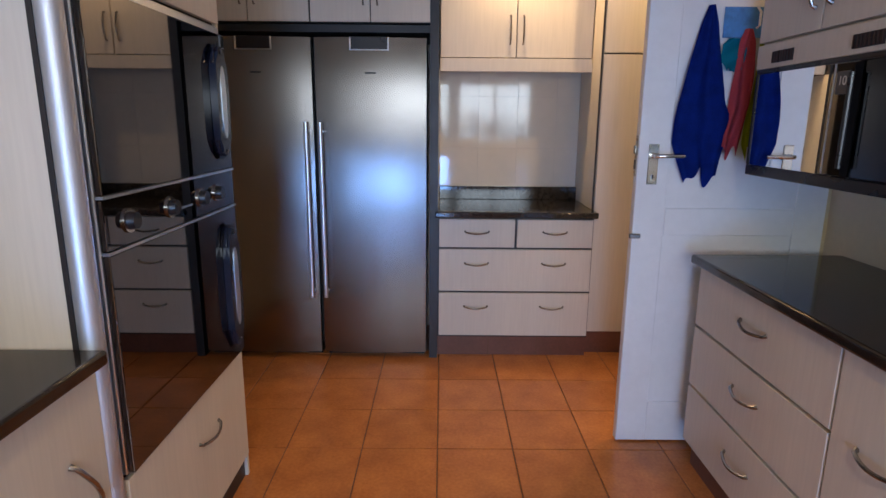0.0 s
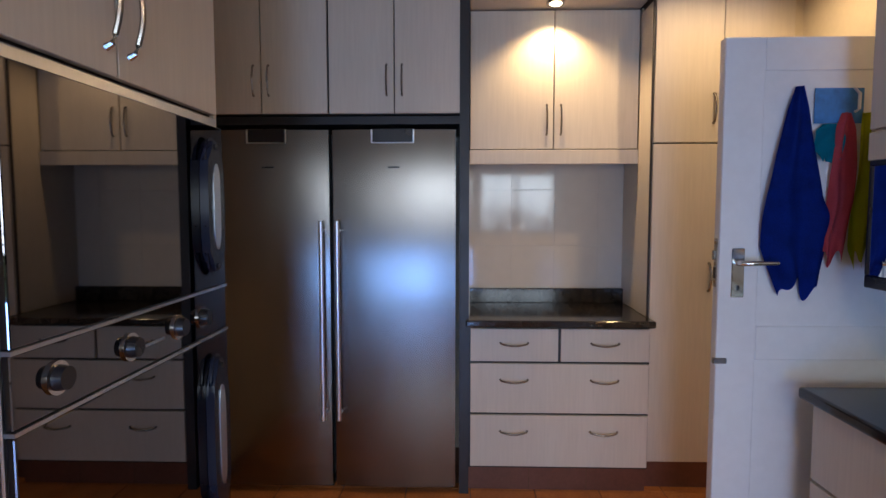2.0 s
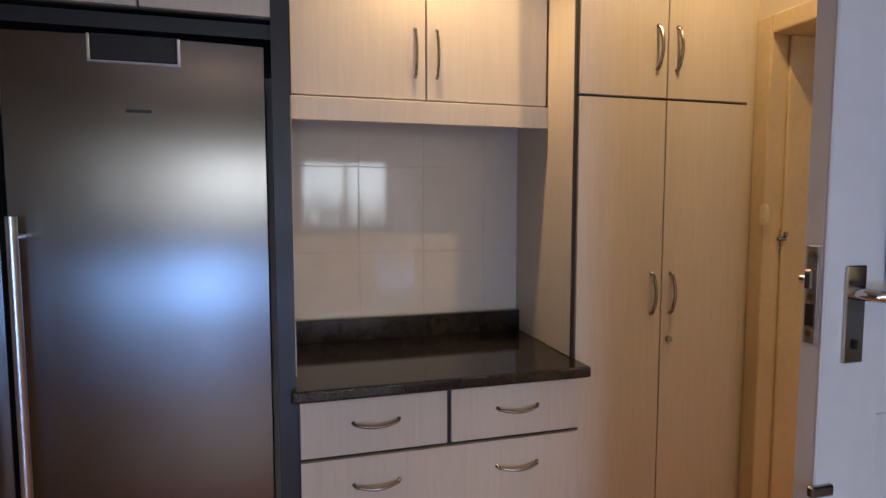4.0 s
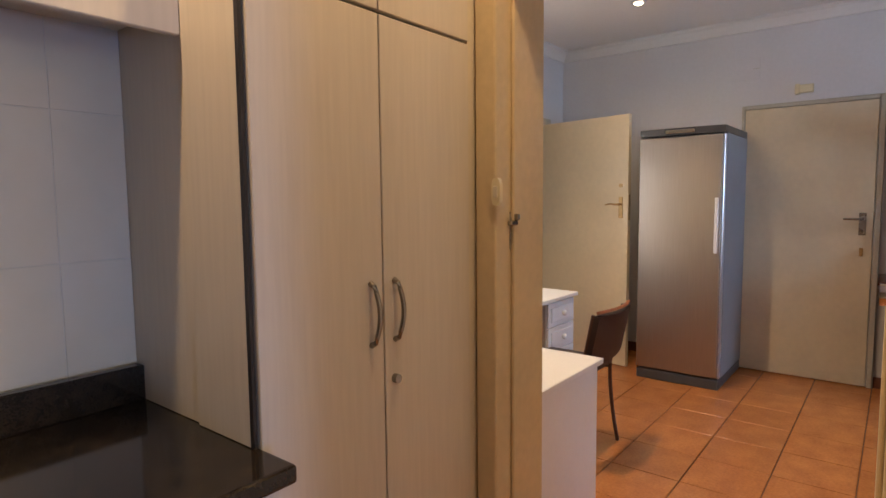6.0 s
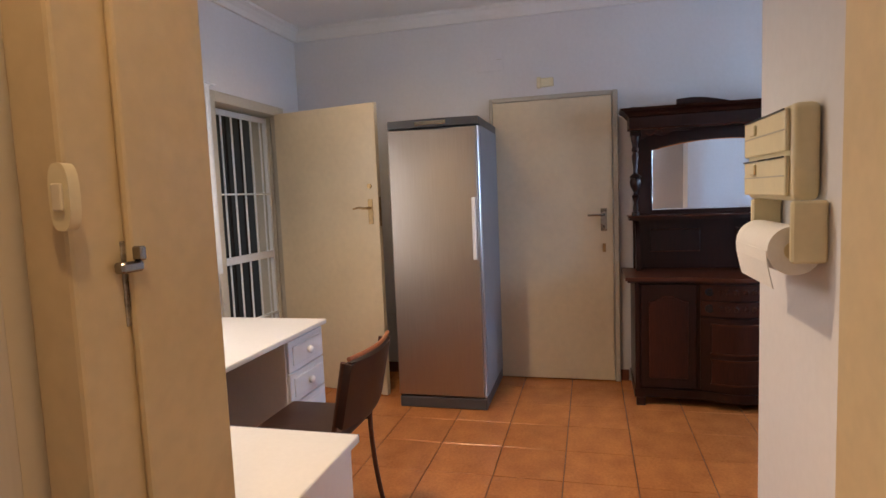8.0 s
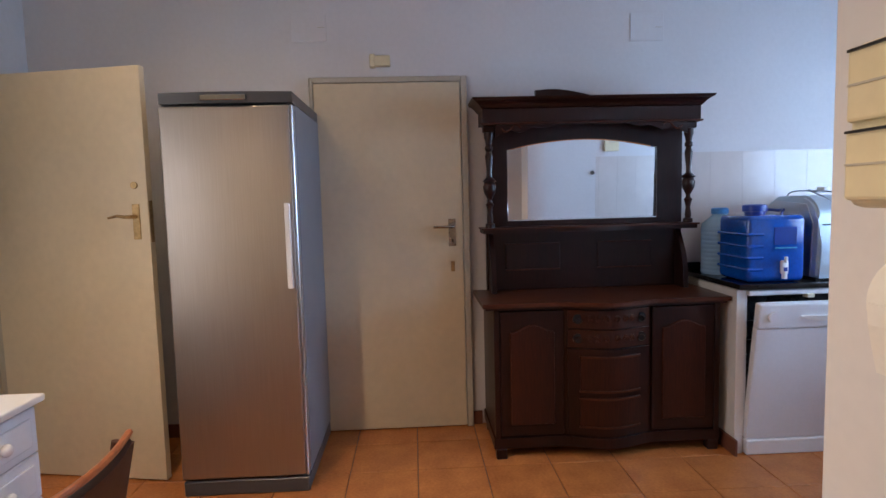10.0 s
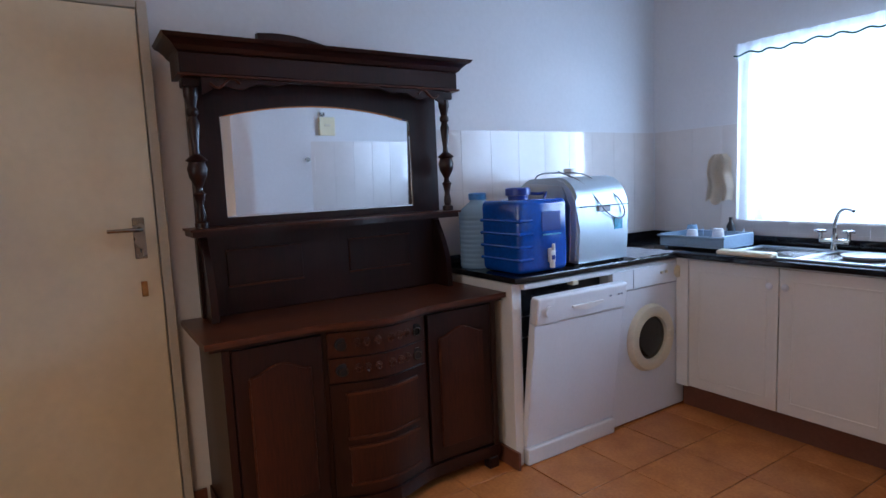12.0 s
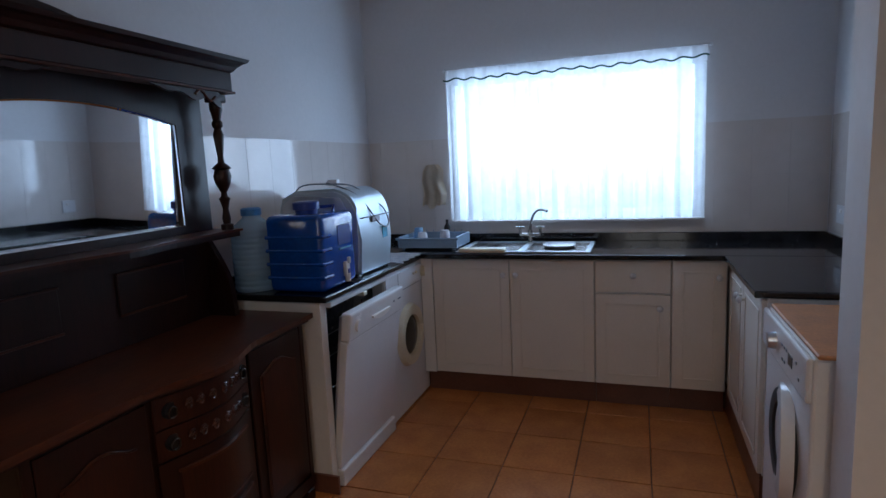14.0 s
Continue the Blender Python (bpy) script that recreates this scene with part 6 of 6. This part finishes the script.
part("plate", boxed(4.207, 1.24, 1.02, 4.216, 1.36, 1.12, 0.002), WHITE_ENAMEL, so)
part("switch", boxed(4.216, 1.30, 1.08, 4.221, 1.33, 1.10, 0.001), WHITE_LAMINATE, so)
# The fixtures at (1.7, 0.6) and (5.55, 2.75) are added for the fill lamps.
for nm, x, y in (("ceiling_lamp", 6.10, 5.50), ("ceiling_lamp", 4.70, 5.46), ("ceiling_lamp", 1.7, 0.6), ("ceiling_lamp", 5.55, 2.75), ("ceiling_lamp", 2.9, 4.45)):
    cl = thing(nm, (x, y, 2.70), "small recessed ceiling lamp with a white ring, some added unseen", "lamp", "recessed ceiling lamps")
    part("ring", turned(bmesh.new(), x, y, [(2.716, 0.045), (2.722, 0.052), (2.7295, 0.052)], 24), WHITE_ENAMEL, cl, smooth=True)
    part("bulb", turned(bmesh.new(), x, y, [(2.708, 0.022), (2.7155, 0.032)], 20), BULB, cl)


def curtain(name, label, x0, x1, y, z0, z1, seed, waves, mat=SHEER, amp=0.020, dirn=1, wavy_hem=0.0):
    """A hanging sheer curtain, gathered in soft folds."""
    rnd = random.Random(seed)
    ph = [rnd.uniform(0, 6.28) for _ in range(4)]
    nx, nz = 150, 14
    bm = bmesh.new()
    g = []
    for j in range(nz + 1):
        s = j / nz
        row = []
        for i in range(nx + 1):
            u = i / nx
            w = math.sin(u * waves * 6.28 + ph[0] + 0.5 * math.sin(u * 11 + ph[1])) + 0.35 * math.sin(u * waves * 15 + ph[2])
            z = z1 - (z1 - z0) * s + (wavy_hem * math.sin(u * waves * 4.1 + ph[3]) if j == nz else 0)
            row.append(bm.verts.new((x0 + (x1 - x0) * u, y + dirn * amp * (0.5 + 0.5 * s) * w, z)))
        g.append(row)
    for a, b in zip(g, g[1:]):
        for i in range(nx):
            bm.faces.new((a[i], a[i + 1], b[i + 1], b[i]))
    ob = thing(name, ((x0 + x1) / 2, y, z0), label, "curtain")
    part("cloth", bm, mat, ob, smooth=True)
    return ob, lambda u: y + dirn * amp * (math.sin(u * waves * 6.28 + ph[0] + 0.5 * math.sin(u * 11 + ph[1])) + 0.35 * math.sin(u * waves * 15 + ph[2]))


c1, _ = curtain("curtain", "sheer white curtain drawn over the bright scullery window", 4.868, 6.465, SY0 + 0.072, 1.050, 2.03, 3, 14)
c2, fy = curtain("curtain_valance", "white gathered valance with a dark green stitched line", 4.858, 6.470, SY0 + 0.108, 1.955, 2.048, 6, 17, amp=0.010, wavy_hem=0.008)
pts = [(4.858 + 1.612 * k / 160, SY0 + 0.122 + 0.003 * math.sin(k * 0.9), 1.984 + 0.007 * math.sin(k * 0.55) + 0.004 * math.sin(k * 0.17 + 1)) for k in range(161)]
part("stitched_line", tube(bmesh.new(), pts, 0.0055, 5), GREEN, c2, "dark green stitched line")
rodt = thing("curtain_rod", (5.64, SY0 + 0.03, 2.125), "thin white curtain rod over the scullery window", "rod")
part("rod", rod(bmesh.new(), (4.83, SY0 + 0.030, 2.062), (6.50, SY0 + 0.030, 2.062), 0.006, 8), WHITE_ENAMEL, rodt)
for x in (4.84, 5.65, 6.49):
    part("bracket", boxed(x - 0.008, SY0 + 0.001, 2.052, x + 0.008, SY0 + 0.035, 2.072, 0.002), WHITE_ENAMEL, rodt)
c3, _ = curtain("curtain", "short white curtain gathered at the side of the desk window", 5.45, 5.84, SY1 - 0.10, 0.98, 2.09, 9, 5, amp=0.028)
rod3 = thing("curtain_rod", (5.1, SY1 - 0.1, 2.10), "thin white curtain rod over the desk window", "rod")
part("rod", rod(bmesh.new(), (4.35, SY1 - 0.10, 2.105), (5.90, SY1 - 0.10, 2.105), 0.008, 8), WHITE_ENAMEL, rod3)
for x in (4.37, 5.88):
    part("bracket", boxed(x - 0.01, SY1 - 0.105, 2.095, x + 0.01, SY1 - 0.001, 2.115, 0.002), WHITE_ENAMEL, rod3)

# ---- the garden shrubs that the tiles and steel mirror through the kitchen window ----
LEAF = material("dark_green_leaves", (0.055, 0.10, 0.025), 0.5, vary=0.5, scale=9, bump=0.0)
BARK = material("grey_brown_bark", (0.12, 0.09, 0.06), 0.9, vary=0.3, scale=12, bump=0.1)


def shrub(x, y, top, spread, seed, leaves=300):
    """A bushy shrub: a few forked stems and a crown of many small leaves with an uneven outline."""
    rnd = random.Random(seed)
    ob = thing("shrub", (x, y, -0.30), "leafy dark green garden shrub outside the kitchen window", "shrub", "garden shrubs")
    stems = bmesh.new()
    tips = []
    for k in range(7):
        a = rnd.uniform(0, 6.28)
        r = spread * rnd.uniform(0.2, 0.8)
        tip = (x + r * math.cos(a), y + 0.35 * r * math.sin(a), top - rnd.uniform(0.05, 0.35))
        tube(stems, [(x, y, -0.30), (x + 0.3 * r * math.cos(a), y + 0.1 * r * math.sin(a), 0.35), tip], [0.022, 0.014, 0.005], 6)
        tips.append(tip)
    part("stems", stems, BARK, ob)
    crown = bmesh.new()
    for k in range(leaves):
        c = Vector(rnd.choice(tips)) + Vector((rnd.gauss(0, 0.20), rnd.gauss(0, 0.09), rnd.gauss(-0.16, 0.17)))
        u = Vector((rnd.uniform(-1, 1), rnd.uniform(-0.6, 0.6), rnd.uniform(-1, 1))).normalized()
        w = u.cross(Vector((rnd.uniform(-1, 1), 1, rnd.uniform(-1, 1)))).normalized()
        l, b = rnd.uniform(0.035, 0.065), rnd.uniform(0.012, 0.022)
        crown.faces.new([crown.verts.new(c + p) for p in (-u * l, w * b, u * l, -w * b)])
    part("crown", crown, LEAF, ob)


for x, top, seed in ((1.75, 1.50, 1), (2.45, 1.62, 2), (3.20, 1.46, 3)):
    shrub(x, -1.72, top, 0.34, seed)

# ---- tiles: pieces that share meshes ----


def tile_mesh(name, w, d, h, mat, r=0.002):
    bm = boxed(-w / 2, -d / 2, 0, w / 2, d / 2, h, r)
    me = bpy.data.meshes.new(name)
    bm.to_mesh(me)
    bm.free()
    me.materials.append(mat)
    return me


def lay(name, me, at, parent, rot=None):
    ob = new(name, me)
    ob.parent = parent
    ob.location = Vector(at) - base_of(parent)
    if rot:
        ob.rotation_euler = rot
    ob["kind"] = "structure"
    return ob


floor = bpy.data.objects["floor"]
KPX, KPY, SPX, SPY = 0.335, 0.352, 0.336, 0.343
rt_ = random.Random(4)


def floor_area(x0, x1, y0, y1, ox, oy, px, py):
    """Square-laid floor tiles, cut at the walls."""
    gap = 0.0048
    full = tile_mesh("floor_tile", px - gap, py - gap, 0.008, TERRA, 0.0022)
    i0, i1 = math.floor((x0 - ox) / px), math.ceil((x1 - ox) / px)
    j0, j1 = math.floor((y0 - oy) / py), math.ceil((y1 - oy) / py)
    cut = {}
    for i in range(i0, i1):
        for j in range(j0, j1):
            a, b = max(x0, ox + i * px), min(x1, ox + (i + 1) * px)
            c, d = max(y0, oy + j * py), min(y1, oy + (j + 1) * py)
            if b - a < 0.02 or d - c < 0.02:
                continue
            key = (round(b - a, 4), round(d - c, 4))
            if key == (round(px, 4), round(py, 4)):
                me = full
            else:
                me = cut.get(key) or cut.setdefault(key, tile_mesh("floor_tile", b - a - gap, d - c - gap, 0.008, TERRA, 0.0022))
            lay("floor_tile", me, ((a + b) / 2, (c + d) / 2, -0.0085 + rt_.uniform(0, 0.0007)), floor)


floor_area(0.722, 3.067, -1.18, 5.00, 1.727, 3.877, KPX, KPY)
floor_area(0.39, 0.722, 3.525, 5.00, 1.727 - 4 * KPX, 3.877, KPX, KPY)
floor_area(3.067, 3.36, 3.525, 5.00, 1.727 + KPX * 4, 3.877, KPX, KPY)
floor_area(SX0 - 0.205, SX0 + 0.005, DOOR_Y0 + 0.02, DOOR_Y1 - 0.02, SX0 - 0.205, 4.505, 0.21, SPY)
floor_area(SX0 + 0.01, SX1, 3.775, SY1, 5.520, 2.060, SPX, SPY)
floor_area(4.176, SX1, 3.089, 3.775, 5.520, 2.060, SPX, SPY)
floor_area(4.512, SX1, 1.493, 3.089, 5.520, 2.060, SPX, SPY)


def wall_tiles(parent, axis, at, out, lo, hi, z0, z1, w, h, mat, start=None, skip=()):
    """Glossy tiles standing 2 mm proud of a wall, cut at the ends and round an opening (a, b, z0, z1)."""
    gap = 0.0007
    s = lo if start is None else start
    k0, k1 = math.floor((lo - s) / w), math.ceil((hi - s) / w)
    cache = {}
    rows = []
    z = z1
    while z > z0 + 0.01:
        rows.append((max(z0, z - h), z))
        z -= h
    for k in range(k0, k1):
        for r0, r1 in rows:
            cells = [(max(lo, s + k * w), min(hi, s + (k + 1) * w), r0, r1)]
            for (p, q, zz0, zz1) in skip:
                nxt = []
                for a, b, c, d in cells:
                    if b <= p or a >= q or d <= zz0 or c >= zz1:
                        nxt.append((a, b, c, d))
                        continue
                    if a < p:
                        nxt.append((a, p, c, d))
                    if b > q:
                        nxt.append((q, b, c, d))
                    a2, b2 = max(a, p), min(b, q)
                    if c < zz0:
                        nxt.append((a2, b2, c, zz0))
                    if d > zz1:
                        nxt.append((a2, b2, zz1, d))
                cells = nxt
            for a, b, c, d in cells:
                if b - a < 0.012 or d - c < 0.012:
                    continue
                key = (round(b - a, 4), round(d - c, 4))
                if key not in cache:
                    cache[key] = tile_mesh("wall_tile", b - a - gap, d - c - gap, 0.0025, mat, 0.0003)
                u, v = (a + b) / 2, (c + d) / 2
                if axis == "x":
                    lay("wall_tile", cache[key], (at, u, v), parent, (radians(90), 0, radians(90 * out)))
                else:
                    lay("wall_tile", cache[key], (u, at, v), parent, (radians(90), 0, radians(180 if out > 0 else 0)))


W = bpy.data.objects
wall_tiles(W["wall_scullery_east"], "x", SX1 - 0.0005, -1, SY0 + 0.007, 2.90, 0.953, 1.612, 0.20, 0.32, WTILE2)
wall_tiles(W["wall_scullery_south"], "y", SY0 + 0.0005, 1, 4.208, SX1 - 0.008, 0.953, 1.612, 0.20, 0.32, WTILE2, skip=((4.86, 6.46, 1.03, 2.2),))
wall_tiles(W["wall_scullery_west"], "x", 4.2005, 1, SY0 + 0.007, 2.49, 0.953, 1.612, 0.20, 0.32, WTILE2)
